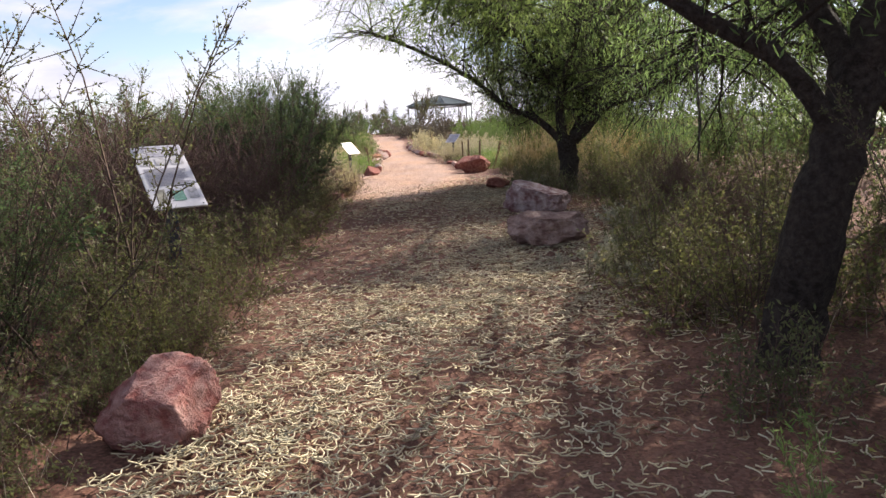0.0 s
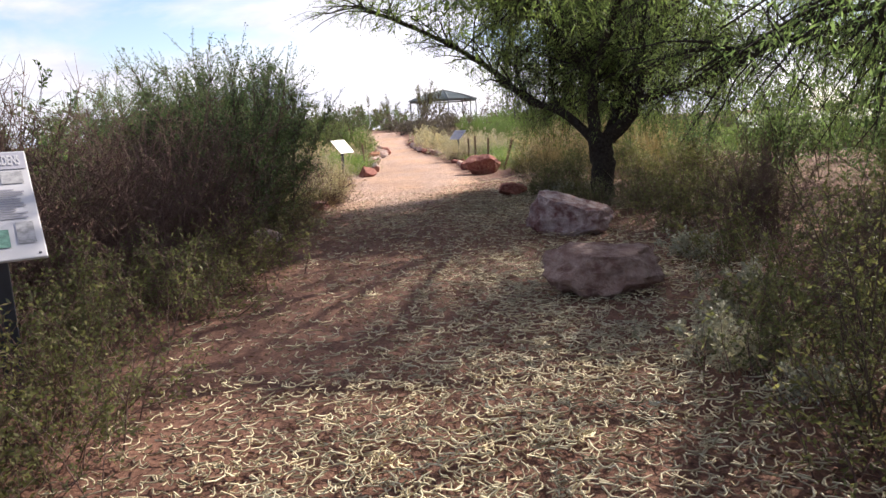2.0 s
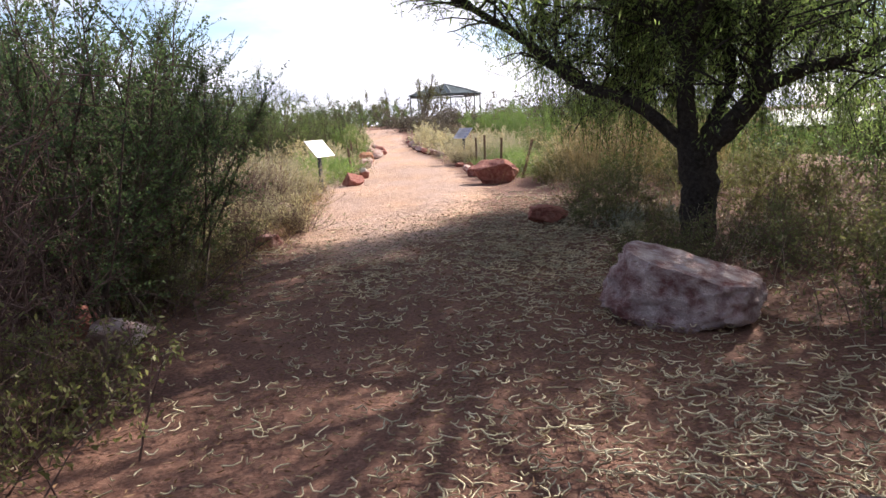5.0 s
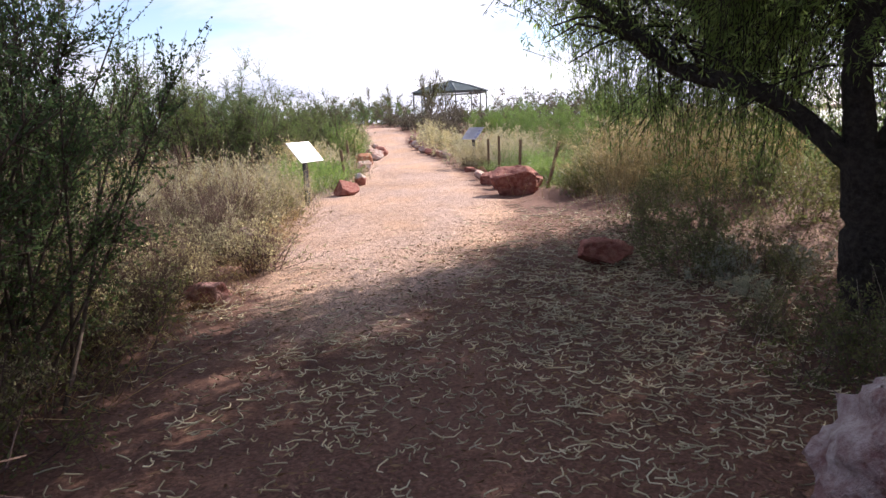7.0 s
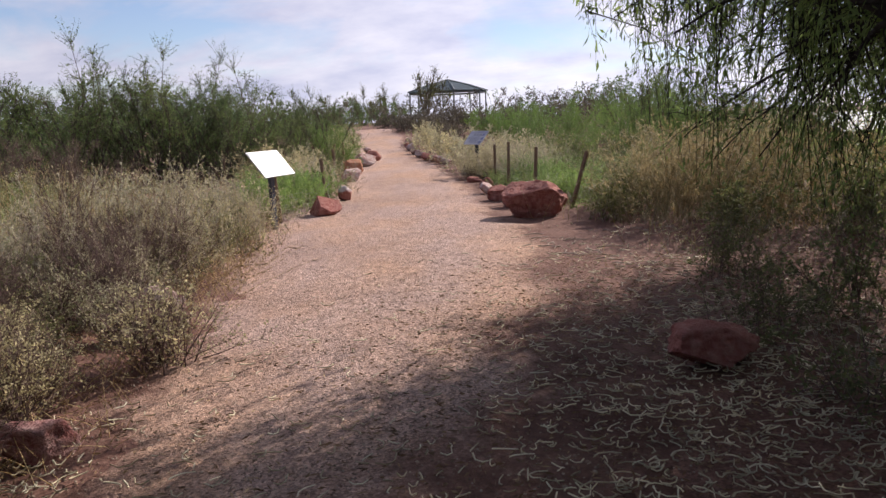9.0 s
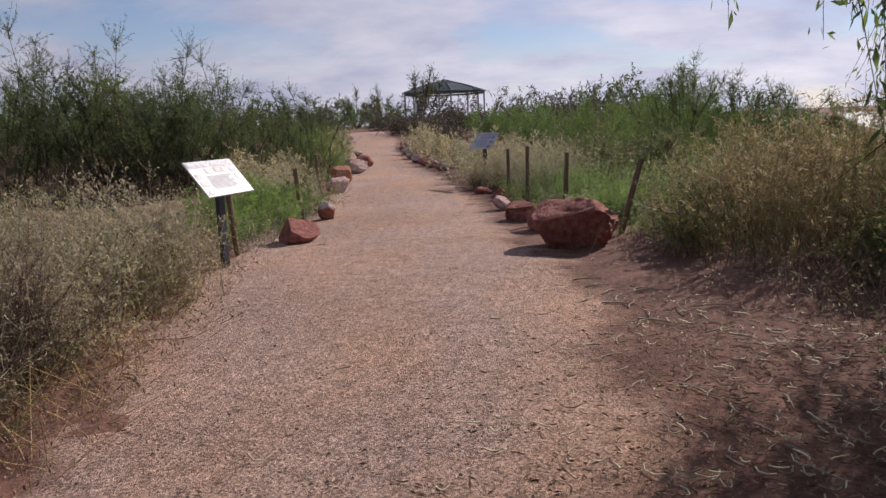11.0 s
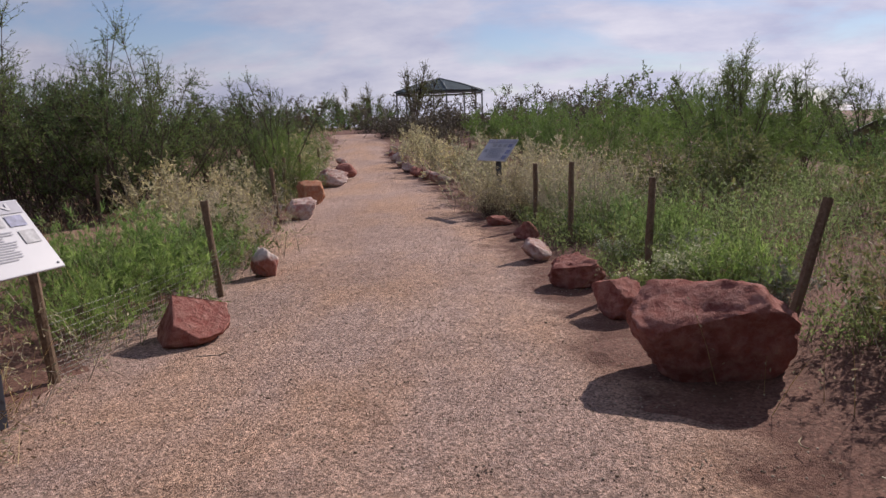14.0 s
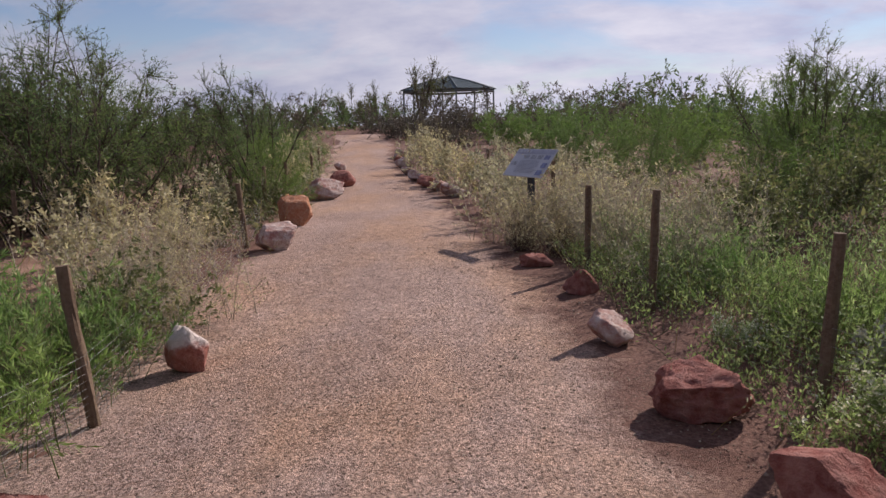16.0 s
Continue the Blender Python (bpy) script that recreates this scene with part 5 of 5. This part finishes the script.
    C = T[i, j] * (1 - w) + T[i, j + 1] * w + g.normal(0, 0.03, (m, 3))
    D = unit(T[i, j + 1] - T[i, j]) * 0.7 + g.normal(size=(m, 3)) * 0.5 + (0, 0, -0.25)
    # oversized leaves on those added limbs deepen the shade they cast
    big = np.where(shade_limb[i], 2.15, 1.0)[:, None]
    part_mesh("crown", quads("crown", *leaves(C, D, 0.064 * big, 0.0125 * big, g), M_LEAF_TREE), top, "narrow drooping green leaves")
    return top


mesquite("mesquite_tree", "dark-barked mesquite tree with forked trunk and weeping leaves", [(4.22, 4.02, -0.1), (4.21, 4.0, 0.3), (4.2, 3.98, 0.75), (4.17, 4.0, 1.15)], 0.17, 0.19, [
    ([(4.08, 4.0, 1.05), (3.62, 4.2, 1.5), (3.12, 4.6, 1.72), (2.72, 4.8, 2.1), (2.2, 5.0, 2.5), (1.3, 4.9, 3.0), (0.4, 4.6, 3.35)], 0.075, 0.02, 1.0),
    ([(4.12, 4.0, 1.1), (4.06, 4.0, 1.7), (4.1, 4.05, 2.05), (3.8, 4.2, 2.35), (3.3, 4.2, 3.1), (2.7, 4.0, 3.8)], 0.10, 0.02, 1.8),
    ([(4.3, 4.0, 1.05), (4.55, 3.95, 1.3), (4.72, 3.9, 1.6), (4.78, 3.9, 2.2), (4.9, 4.1, 3.2), (5.0, 4.6, 4.2)], 0.13, 0.03, 1.0),
    ([(4.68, 3.9, 1.55), (5.1, 3.8, 1.72), (5.6, 3.7, 1.85), (6.4, 3.5, 2.3), (7.4, 3.3, 2.8)], 0.08, 0.02, 1.0),
    ([(4.3, 4.1, 1.15), (4.45, 4.15, 1.45), (4.56, 4.2, 1.75), (4.5, 4.5, 2.4), (4.6, 5.3, 3.1), (4.7, 6.4, 3.4)], 0.07, 0.02, 1.0),
    ([(3.62, 4.2, 1.5), (3.55, 5.0, 1.8), (3.75, 5.9, 1.95), (4.0, 6.9, 1.85)], 0.04, 0.012, 0.8),
    ([(4.5, 4.5, 2.1), (4.7, 5.3, 2.2), (4.9, 6.3, 2.15), (4.8, 7.3, 1.9)], 0.04, 0.012, 0.8),
    ([(4.55, 5.0, 2.8), (4.8, 6.3, 3.1), (4.9, 7.6, 3.2), (4.8, 8.8, 3.1), (4.7, 9.9, 2.9)], 0.06, 0.015, 1.0),
    ([(4.6, 5.3, 3.1), (5.6, 6.4, 3.5), (6.6, 7.6, 3.6), (7.4, 8.8, 3.4)], 0.06, 0.015, 1.0),
    ([(4.1, 4.05, 2.05), (4.3, 3.3, 2.8), (4.3, 2.3, 3.3), (4.2, 1.3, 3.5)], 0.07, 0.015, 1.0),
    ([(3.3, 4.2, 3.1), (3.0, 3.2, 3.5), (2.6, 2.2, 3.7)], 0.05, 0.015, 2.2),
    ([(3.12, 4.6, 1.72), (3.0, 5.4, 2.1), (3.0, 6.3, 2.5), (3.3, 7.3, 2.8)], 0.05, 0.015, 1.0),
    ([(5.1, 3.8, 1.72), (5.6, 4.6, 2.2), (6.2, 5.6, 2.6), (6.6, 6.6, 2.6)], 0.05, 0.015, 1.7),
    # limbs rising to z near 4 are out of view, added to shade the ground
    ([(4.9, 4.1, 3.2), (4.4, 3.0, 3.9), (3.9, 1.6, 4.2), (3.4, 0.2, 4.3)], 0.05, 0.015, 1.3),
    ([(4.9, 4.1, 3.2), (5.4, 2.8, 3.9), (5.5, 1.4, 4.2)], 0.05, 0.015, 1.4),
    ([(4.9, 4.1, 3.2), (4.3, 5.4, 3.9), (3.6, 6.8, 4.1), (3.2, 7.8, 4.0)], 0.05, 0.015, 2.2),
    ([(4.9, 4.1, 3.2), (5.4, 6.0, 4.0), (5.4, 8.0, 4.2), (5.2, 9.6, 4.0)], 0.05, 0.015, 2.2),
    ([(3.3, 4.2, 3.1), (2.6, 5.0, 3.8), (2.2, 6.0, 4.1)], 0.05, 0.015, 2.0),
    ([(4.9, 4.1, 3.2), (6.0, 3.6, 3.9), (7.0, 3.0, 4.2), (7.9, 2.6, 4.2)], 0.05, 0.015, 1.6),
    ([(5.6, 6.4, 3.5), (6.6, 5.6, 4.0), (7.6, 5.2, 4.2)], 0.05, 0.015, 2.6),
    ([(6.4, 3.5, 2.3), (7.2, 3.9, 2.4), (7.9, 4.6, 2.3), (8.6, 5.4, 2.1)], 0.05, 0.015, 1.6),
    ([(5.6, 3.7, 1.85), (6.3, 2.8, 2.2), (6.9, 2.0, 2.3), (7.5, 1.4, 2.2)], 0.05, 0.015, 1.6),
    ([(5.4, 6.0, 4.0), (5.9, 7.6, 4.0), (6.1, 9.2, 3.7), (6.0, 10.8, 3.4)], 0.05, 0.015, 2.0),
    ([(4.9, 7.6, 3.2), (4.7, 9.0, 3.1), (4.9, 10.4, 2.9)], 0.04, 0.012, 1.3),
    ([(3.3, 4.2, 3.1), (2.8, 2.8, 3.7), (2.4, 1.4, 4.0), (2.1, 0.2, 4.1)], 0.05, 0.015, 1.0),
    ([(2.6, 5.0, 3.8), (1.8, 3.8, 4.0), (1.4, 2.4, 4.1), (1.2, 1.2, 4.1)], 0.05, 0.015, 1.3),
], 300, curtain=1900)
mesquite("mesquite_tree", "thick leaning dark mesquite trunk beside the footpath", [(4.29, -6.12, -0.1), (4.31, -6.14, 0.3), (4.38, -6.18, 0.8), (4.47, -6.17, 1.2), (4.60, -6.12, 1.62)], 0.165, 0.12, [
    ([(4.47, -6.18, 1.15), (4.37, -6.2, 1.38), (4.14, -6.16, 1.66), (3.7, -6.05, 1.95), (3.2, -5.7, 2.4), (2.8, -5.2, 2.9), (2.5, -4.6, 3.4)], 0.06, 0.02, 1.0),
    ([(4.55, -6.12, 1.5), (4.5, -6.0, 1.75), (4.3, -5.6, 2.3), (4.0, -4.8, 3.0), (3.7, -3.8, 3.5)], 0.08, 0.02, 1.0),
    ([(4.62, -6.1, 1.6), (4.8, -6.1, 2.1), (5.2, -6.0, 2.9), (5.8, -5.8, 3.8)], 0.11, 0.03, 1.0),
    ([(4.8, -6.1, 2.1), (5.3, -5.4, 2.5), (5.6, -4.3, 2.7), (5.7, -3.2, 2.6)], 0.07, 0.02, 1.0),
    # added limb that darkens the ground beside the trunk with its shade
    ([(5.3, -5.4, 2.5), (6.0, -5.0, 2.7), (6.7, -4.4, 2.7), (7.3, -3.8, 2.5)], 0.05, 0.015, 1.8),
    ([(4.8, -6.1, 2.1), (4.6, -7.0, 2.9), (4.2, -8.2, 3.4), (3.6, -9.4, 3.6)], 0.06, 0.02, 1.0),
    ([(5.2, -6.0, 2.9), (6.4, -6.6, 3.3), (7.6, -7.0, 3.4)], 0.06, 0.02, 1.0),
    # next two limbs sit above the view, added only for their shade
    ([(4.6, -7.0, 2.9), (4.2, -7.0, 3.7), (3.6, -6.4, 4.0), (3.0, -5.8, 4.1)], 0.05, 0.015, 2.0),
    ([(5.2, -6.0, 2.9), (5.6, -7.2, 3.8), (5.6, -8.4, 4.0)], 0.05, 0.015, 2.2),
    ([(5.3, -5.4, 2.5), (5.2, -4.2, 2.3), (5.1, -3.2, 2.1), (5.0, -2.4, 1.9)], 0.04, 0.012, 0.8),
    ([(4.3, -5.6, 2.3), (4.4, -4.6, 2.4), (4.5, -3.8, 2.2), (4.6, -3.0, 2.0)], 0.04, 0.012, 0.7),
], 310, hang=0.5)
mesquite("mesquite_tree", "spreading mesquite tree standing behind brush", [(7.6, -1.4, -0.1), (7.55, -1.4, 0.5), (7.5, -1.35, 1.2)], 0.2, 0.17, [
    ([(7.5, -1.35, 1.1), (6.8, -1.3, 1.9), (6.0, -1.0, 2.6), (5.4, -0.7, 3.0)], 0.09, 0.02, 0.4),
    ([(7.5, -1.35, 1.15), (6.9, -0.7, 2.1), (6.1, 0.1, 2.9), (5.2, 0.7, 3.3)], 0.09, 0.02, 0.5),
    ([(7.5, -1.35, 1.15), (7.6, -0.3, 2.0), (7.5, 1.0, 2.7), (7.2, 2.2, 3.0)], 0.08, 0.02, 1.0),
    ([(7.5, -1.35, 1.15), (8.3, -1.6, 2.2), (9.2, -1.9, 3.0)], 0.09, 0.02, 1.0),
    ([(7.5, -1.35, 1.2), (7.2, -2.4, 2.2), (6.8, -3.5, 2.8), (6.4, -4.4, 2.9)], 0.08, 0.02, 2.0),
    ([(6.1, 0.1, 2.9), (5.6, 0.8, 3.8), (4.8, 1.4, 4.3), (4.0, 1.6, 4.5)], 0.05, 0.015, 0.9),
    ([(7.5, 1.0, 2.7), (7.1, 1.8, 3.7), (6.6, 2.6, 4.3)], 0.05, 0.015, 2.6),
    ([(6.8, -1.5, 1.9), (6.2, -0.8, 2.2), (5.6, 0.0, 2.2), (5.2, 0.9, 2.0)], 0.05, 0.015, 1.0),
    ([(7.5, 1.0, 2.7), (8.2, 1.8, 2.8), (8.8, 2.8, 2.6)], 0.05, 0.015, 1.2),
    # last two limbs are mostly unseen, added to shade the ground near the start
    ([(5.4, -0.7, 3.0), (4.7, -1.4, 3.4), (4.0, -2.0, 3.6), (3.4, -2.4, 3.7)], 0.04, 0.012, 1.6),
    ([(6.8, -3.5, 2.8), (7.1, -4.3, 3.6), (6.9, -5.2, 4.0), (6.4, -6.0, 4.1)], 0.05, 0.015, 3.0),
], 320, hang=0.5)


def small_tree(x, y, height, seed, label, stems=9, dome=0.95, mat=M_LEAF_OLIVE):
    wood, leaf = plume_arrays(seed=seed, stems=stems, height=height, dome=dome, nodes=12, fan=5, plume=0.85, leaf_n=8, leaf_l=0.13, leaf_w=0.03, r0=0.06, radius=0.1, low=0.4, rise=0.4, loose=0.5)
    top = tagged(new("palo_verde_tree"), label, "tree", "small far trees")
    top.matrix_world = pose(x, y, gz(x, y), 0, 0, seed * 50)
    part_mesh("trunk", quads("trunk", *wood, M_TWIG), top)
    part_mesh("crown", quads("crown", *leaf, mat), top)


small_tree(-3.6, 56.0, 4.3, 400, "sparse small tree in front of the gazebo")
small_tree(-9.8, 78.0, 4.0, 401, "dark rounded far tree beyond the path bend", 20, 1.2)
small_tree(-13.5, 84.0, 4.2, 402, "dark far tree on the skyline", 20, 1.2)


# ---- stuff: pods, litter, weeds, pebbles ----
def spread(n, x0, x1, y0, y1, g):
    return g.uniform(x0, x1, n), g.uniform(y0, y1, n)


def pods():
    g = np.random.default_rng(500)
    X, Y = [], []
    for n, cx, cy, sx, sy in [(1900, 2.2, -6.2, 1.3, 1.6), (1100, 1.6, -6.9, 0.35, 0.6), (1700, 2.4, -3.0, 1.2, 1.8), (900, 3.4, -0.4, 0.7, 0.7), (500, 3.1, -2.8, 0.6, 0.6), (900, 3.1, -1.3, 0.7, 0.5), (900, 2.4, -4.8, 0.8, 0.5),
                              (1500, 2.0, 1.0, 1.3, 2.2), (900, 3.0, 4.5, 0.8, 1.6), (1000, 2.9, 5.6, 0.8, 1.2), (700, 3.3, 7.0, 0.9, 1.2), (260, 2.9, 9.2, 0.8, 1.0), (350, 4.8, 2.5, 1.0, 1.6), (90, 0.2, 5.2, 0.4, 1.2),
                              (1500, 3.0, -3.6, 0.7, 0.8), (900, 1.8, -4.6, 0.7, 0.8), (1500, 2.2, -6.6, 0.9, 0.9), (900, 2.7, 3.4, 0.6, 1.2), (500, 0.9, 3.2, 0.5, 0.8), (250, -0.5, 4.3, 0.4, 0.6)]:
        X.append(g.normal(cx, sx, n)); Y.append(g.normal(cy, sy, n))
    X, Y = np.concatenate(X), np.concatenate(Y)
    inside = X > edge_x(LEFT_X, Y) - 0.15
    X, Y = X[inside], Y[inside]
    n = len(X)
    a = g.uniform(0, 2 * math.pi, n)
    R = g.uniform(0.026, 0.072, n)
    arc = g.uniform(0.6, 2.6, n) * g.choice([-1, 1], n)
    s = np.linspace(-0.5, 0.5, 4)[None]
    th = a[:, None] + arc[:, None] * s
    P = np.stack([X[:, None] + R[:, None] * np.cos(th), Y[:, None] + R[:, None] * np.sin(th), np.zeros((n, 4))], -1)
    lift = g.uniform(0.006, 0.02, n)[:, None] + np.abs(s) * g.uniform(0, 0.05, n)[:, None]
    P[..., 2] = ground_z(P[..., 0], P[..., 1]) + lift + 0.03
    V, F = tubes(P, 0.0046, 0.003, 3)
    tagged(new("seed_pods", quads("seed_pods", V, F, M_POD)), "pale curled mesquite seed pods scattered over the soil", "seed pods", kind="stuff")


def litter():
    g = np.random.default_rng(510)
    n = 64000
    X, Y = g.uniform(-1.0, 6.5, n), g.uniform(-10, 9.5, n)
    keep = g.uniform(0, 1, n) < np.clip(0.25 + (X - edge_x(LEFT_X, Y)) * 0.3, 0.1, 1) * (1 - ease((Y - 6) / 5 - (X - 2) * 0.3))
    X, Y = X[keep], Y[keep]
    C = np.stack([X, Y, ground_z(X, Y) + 0.036], -1)
    D = g.normal(size=C.shape) * (1, 1, 0.15)
    V, F = leaves(C, D, 0.045, 0.010, g)
    tagged(new("leaf_litter", quads("leaf_litter", V, F, M_LITTER)), "dry brown leaf litter under the trees", "leaf litter", kind="stuff")


def pebbles():
    g = np.random.default_rng(520)
    n = 17000
    Y = 3.5 + 17 * g.uniform(0, 1, n) ** 1.3
    u = g.uniform(-0.06, 1.06, n)
    X = edge_x(LEFT_X, Y) * (1 - u) + edge_x(RIGHT_X, Y) * u
    lx, rx = edge_x(LEFT_X, Y) - 0.45 - 0.4 * ease((Y - 7) / 3), edge_x(RIGHT_X, Y) + 0.5
    crown = np.sin(np.clip((X - lx) / (rx - lx), 0, 1) * math.pi) ** 0.5 * ease((Y - 2.6) / 2.2)
    r = g.uniform(0.0025, 0.0062, n) * np.where(g.uniform(0, 1, n) < 0.03, 1.8, 1)
    C = np.stack([X, Y, ground_z(X, Y) + np.maximum(0.072 * crown - 0.04, 0.0) + 0.001], -1)
    box = np.array([[-1, -1, -0.4], [1, -1, -0.4], [1, 1, -0.4], [-1, 1, -0.4], [-0.6, -0.6, 0.5], [0.6, -0.6, 0.5], [0.6, 0.6, 0.5], [-0.6, 0.6, 0.5]])
    a = g.uniform(0, 6.28, n)
    rot = np.stack([np.stack([np.cos(a), -np.sin(a)], -1), np.stack([np.sin(a), np.cos(a)], -1)], -2)
    B = np.repeat(box[None], n, 0) * g.uniform(0.6, 1.3, (n, 8, 1)) * r[:, None, None]
    B[..., :2] = np.einsum("nij,nkj->nki", rot, B[..., :2])
    V = (C[:, None] + B).reshape(-1, 3)
    q = np.array([[4, 5, 6, 7], [0, 1, 5, 4], [1, 2, 6, 5], [2, 3, 7, 6], [3, 0, 4, 7]])
    F = (np.arange(n)[:, None, None] * 8 + q[None]).reshape(-1, 4)
    tagged(new("gravel", quads("gravel", V, F, M_PEBBLE)), "fine loose tan gravel on the footpath", "gravel", kind="stuff")


def weeds(name, label, n, xr, yr, height, mat, leaf_material, seed, leaf_n=14, leaf_l=0.03, leaf_w=0.007, inside=None, r=0.0022, lean=0.25, gap=0.12):
    """A patch of thin upright weeds, too many to count."""
    g = np.random.default_rng(seed)
    X, Y = spread(n, *xr, *yr, g)
    patch = np.sin(1.9 * X + seed) * np.sin(1.4 * Y + 2 * seed) + 0.5 * np.sin(4.1 * X - 3.3 * Y)
    keep = ((X < edge_x(LEFT_X, Y) - gap) | (X > edge_x(RIGHT_X, Y) + gap)) & (patch > g.uniform(-1.3, 0.3, n))
    if inside is not None:
        keep &= inside(X, Y)
    X, Y = X[keep], Y[keep]
    n = len(X)
    h = height * g.uniform(0.4, 1.1, n) * (1 + 0.25 * np.sin(0.9 * X + 1.1 * Y))
    s = np.linspace(0, 1, 3)[None]
    az = g.uniform(0, 6.28, n)
    out = h[:, None] * (lean * g.normal(1, 0.6, n)[:, None] * s + 0.25 * lean * s ** 2)
    P = np.stack([X[:, None] + np.cos(az)[:, None] * out, Y[:, None] + np.sin(az)[:, None] * out, ground_z(X, Y)[:, None] + h[:, None] * s - 0.01], -1)
    stems = tubes(P, r, r * 0.4, 3)
    m = n * leaf_n
    i = np.repeat(np.arange(n), leaf_n)
    f = (0.15 + 0.85 * g.uniform(0, 1, m)) * 2; j = np.minimum(f.astype(int), 1); w = (f - j)[:, None]
    C = P[i, j] * (1 - w) + P[i, j + 1] * w
    D = g.normal(size=(m, 3)) * 0.6 + (0, 0, 0.6)
    C = C + g.normal(0, 0.03, C.shape) * (1, 1, 0.4)
    top = tagged(new(name), label, name.replace("_", " "), kind="stuff")
    part_mesh("stalkwork", quads("stalkwork", *stems, mat), top)
    part_mesh("foliage", quads("foliage", *leaves(C, D, leaf_l, leaf_w, g), leaf_material), top)


pods()
litter()
pebbles()
weeds("meadow_weeds", "light green weedy meadow behind the wire fence", 5600, (1.8, 9.5), (12.6, 21), 0.68, M_TWIG_GREEN, M_LEAF_MEADOW, 530, leaf_n=15, leaf_l=0.046, leaf_w=0.010,
      inside=lambda X, Y: X > np.interp(Y, [12, 13.3, 15.3, 17, 19, 21], [3.2, 2.9, 2.45, 1.95, 1.7, 1.6]))
weeds("meadow_weeds", "light green weeds on the far side of dry shrubs", 4200, (-10, -2.6), (7.5, 18), 0.62, M_TWIG_GREEN, M_LEAF_MEADOW, 531, leaf_n=10, leaf_l=0.05, leaf_w=0.012,
      inside=lambda X, Y: ((X < -3.6) | (Y > 12.6)) & (np.hypot((X + 4.7) / 1.9, (Y - 17.4) / 2.8) > 1))
weeds("dry_weeds", "dry brown weeds and grass stalks under the trees", 4200, (2.8, 11), (-6, 11.5), 0.40, M_TWIG_PALE, M_LEAF_OLIVE, 532, leaf_n=8, leaf_l=0.035, leaf_w=0.01, lean=0.45,
      inside=lambda X, Y: (X > 4.0) | ((X > 3.3) & (Y > 3.0)))
weeds("dry_weeds", "tangled dry weeds beneath the shrubs", 3400, (-6, 1.3), (-9, 9.5), 0.34, M_TWIG_PALE, M_LEAF_OLIVE, 533, leaf_n=9, leaf_l=0.032, leaf_w=0.01, lean=0.55)
weeds("dry_weeds", "matted dry grass and twigs at the gravel edge", 2600, (-2.4, -0.15), (2.6, 12.2), 0.26, M_STRAW, M_LITTER, 538, leaf_n=6, leaf_l=0.035, leaf_w=0.008, lean=1.1, gap=-0.22)
weeds("dry_weeds", "straw coloured grass along the fence and shrubs", 2400, (-5.5, 4.5), (9, 36), 0.5, M_STRAW, M_LEAF_GREY, 534, leaf_n=7, leaf_l=0.03, leaf_w=0.009, lean=0.4)
weeds("dry_weeds", "tall straw coloured grass beside the pale shrubs", 1500, (-4.6, -1.6), (8.4, 12.4), 0.85, M_STRAW, M_LEAF_GREY, 537, leaf_n=9, leaf_l=0.04, leaf_w=0.008, lean=0.3)
weeds("dry_weeds", "scrubby low growth over the desert beyond", 1900, (-24, 24), (18, 62), 0.7, M_STRAW, M_LEAF_OLIVE, 535, leaf_n=10, leaf_l=0.12, leaf_w=0.04, r=0.006, lean=0.5)


# ---- fallen sticks ----
def stick(x, y, length, turn, seed, forks):
    g = np.random.default_rng(seed)
    top = tagged(new("fallen_stick"), "pale dry fallen stick lying on the gravel", "stick", "fallen sticks")
    top.matrix_world = pose(x, y, gz(x, y) + 0.012, 0, 0, turn)
    acc = []
    s = np.linspace(0, 1, 7)
    P = np.stack([length * (s - 0.5), 0.10 * length * np.sin(3.3 * s + seed) + g.normal(0, 0.012 * length, 7), 0.006 + 0.03 * length * np.abs(np.sin(4 * s))], -1)
    acc.append(tubes(P[None], 0.007, 0.003, 5))
    for k in range(forks):
        a = P[2 + k]
        d = np.array([0.3, (-1) ** k * 0.22, 0.02]) * length
        acc.append(tubes(np.stack([a, a + 0.5 * d + g.normal(0, 0.01, 3), a + d])[None], 0.004, 0.002, 4))
    part_mesh("stem", quads("stem", *join(*acc), M_TWIG_PALE), top)


for k, (x, y, length, turn, forks) in enumerate([(2.45, 9.6, 0.42, -25, 3), (2.75, 9.4, 0.3, 20, 2), (2.2, 10.1, 0.26, -30, 1), (2.05, 9.2, 0.22, 70, 0), (2.55, 10.5, 0.3, 12, 1), (1.6, 10.2, 0.14, 80, 0),
                                                 (-0.9, 13.2, 0.3, 20, 2), (-1.0, 15.3, 0.2, -15, 0), (-0.85, 16.1, 0.22, 5, 1), (0.15, 9.2, 0.16, 50, 0), (-0.9, 8.6, 0.3, -35, 1), (2.3, 8.3, 0.25, -40, 1),
                                                 (-1.05, 9.4, 0.34, 20, 1), (-0.75, 14.3, 0.16, 30, 0), (2.9, 10.0, 0.35, -8, 2)]):
    stick(x, y, length, turn, 600 + k, forks)
for k in range(64):
    y = 7.2 + 4.0 * ((k * 0.618) % 1)
    stick(1.6 + 0.1 * (y - 7) + 1.9 * ((k * 0.755) % 1), y, 0.09 + 0.17 * ((k * 0.37) % 1) ** 2, (k * 137) % 360, 640 + k, k % 3)
weeds("green_weeds", "small green weeds along the fence and stones", 3000, (1.4, 3.4), (12.8, 20), 0.30, M_TWIG_GREEN, M_LEAF_MEADOW, 536, leaf_n=11, leaf_l=0.04, leaf_w=0.012, lean=0.5,
      inside=lambda X, Y: X > np.interp(Y, [12.8, 14, 16, 18, 20], [2.75, 2.15, 1.68, 1.5, 1.25]))
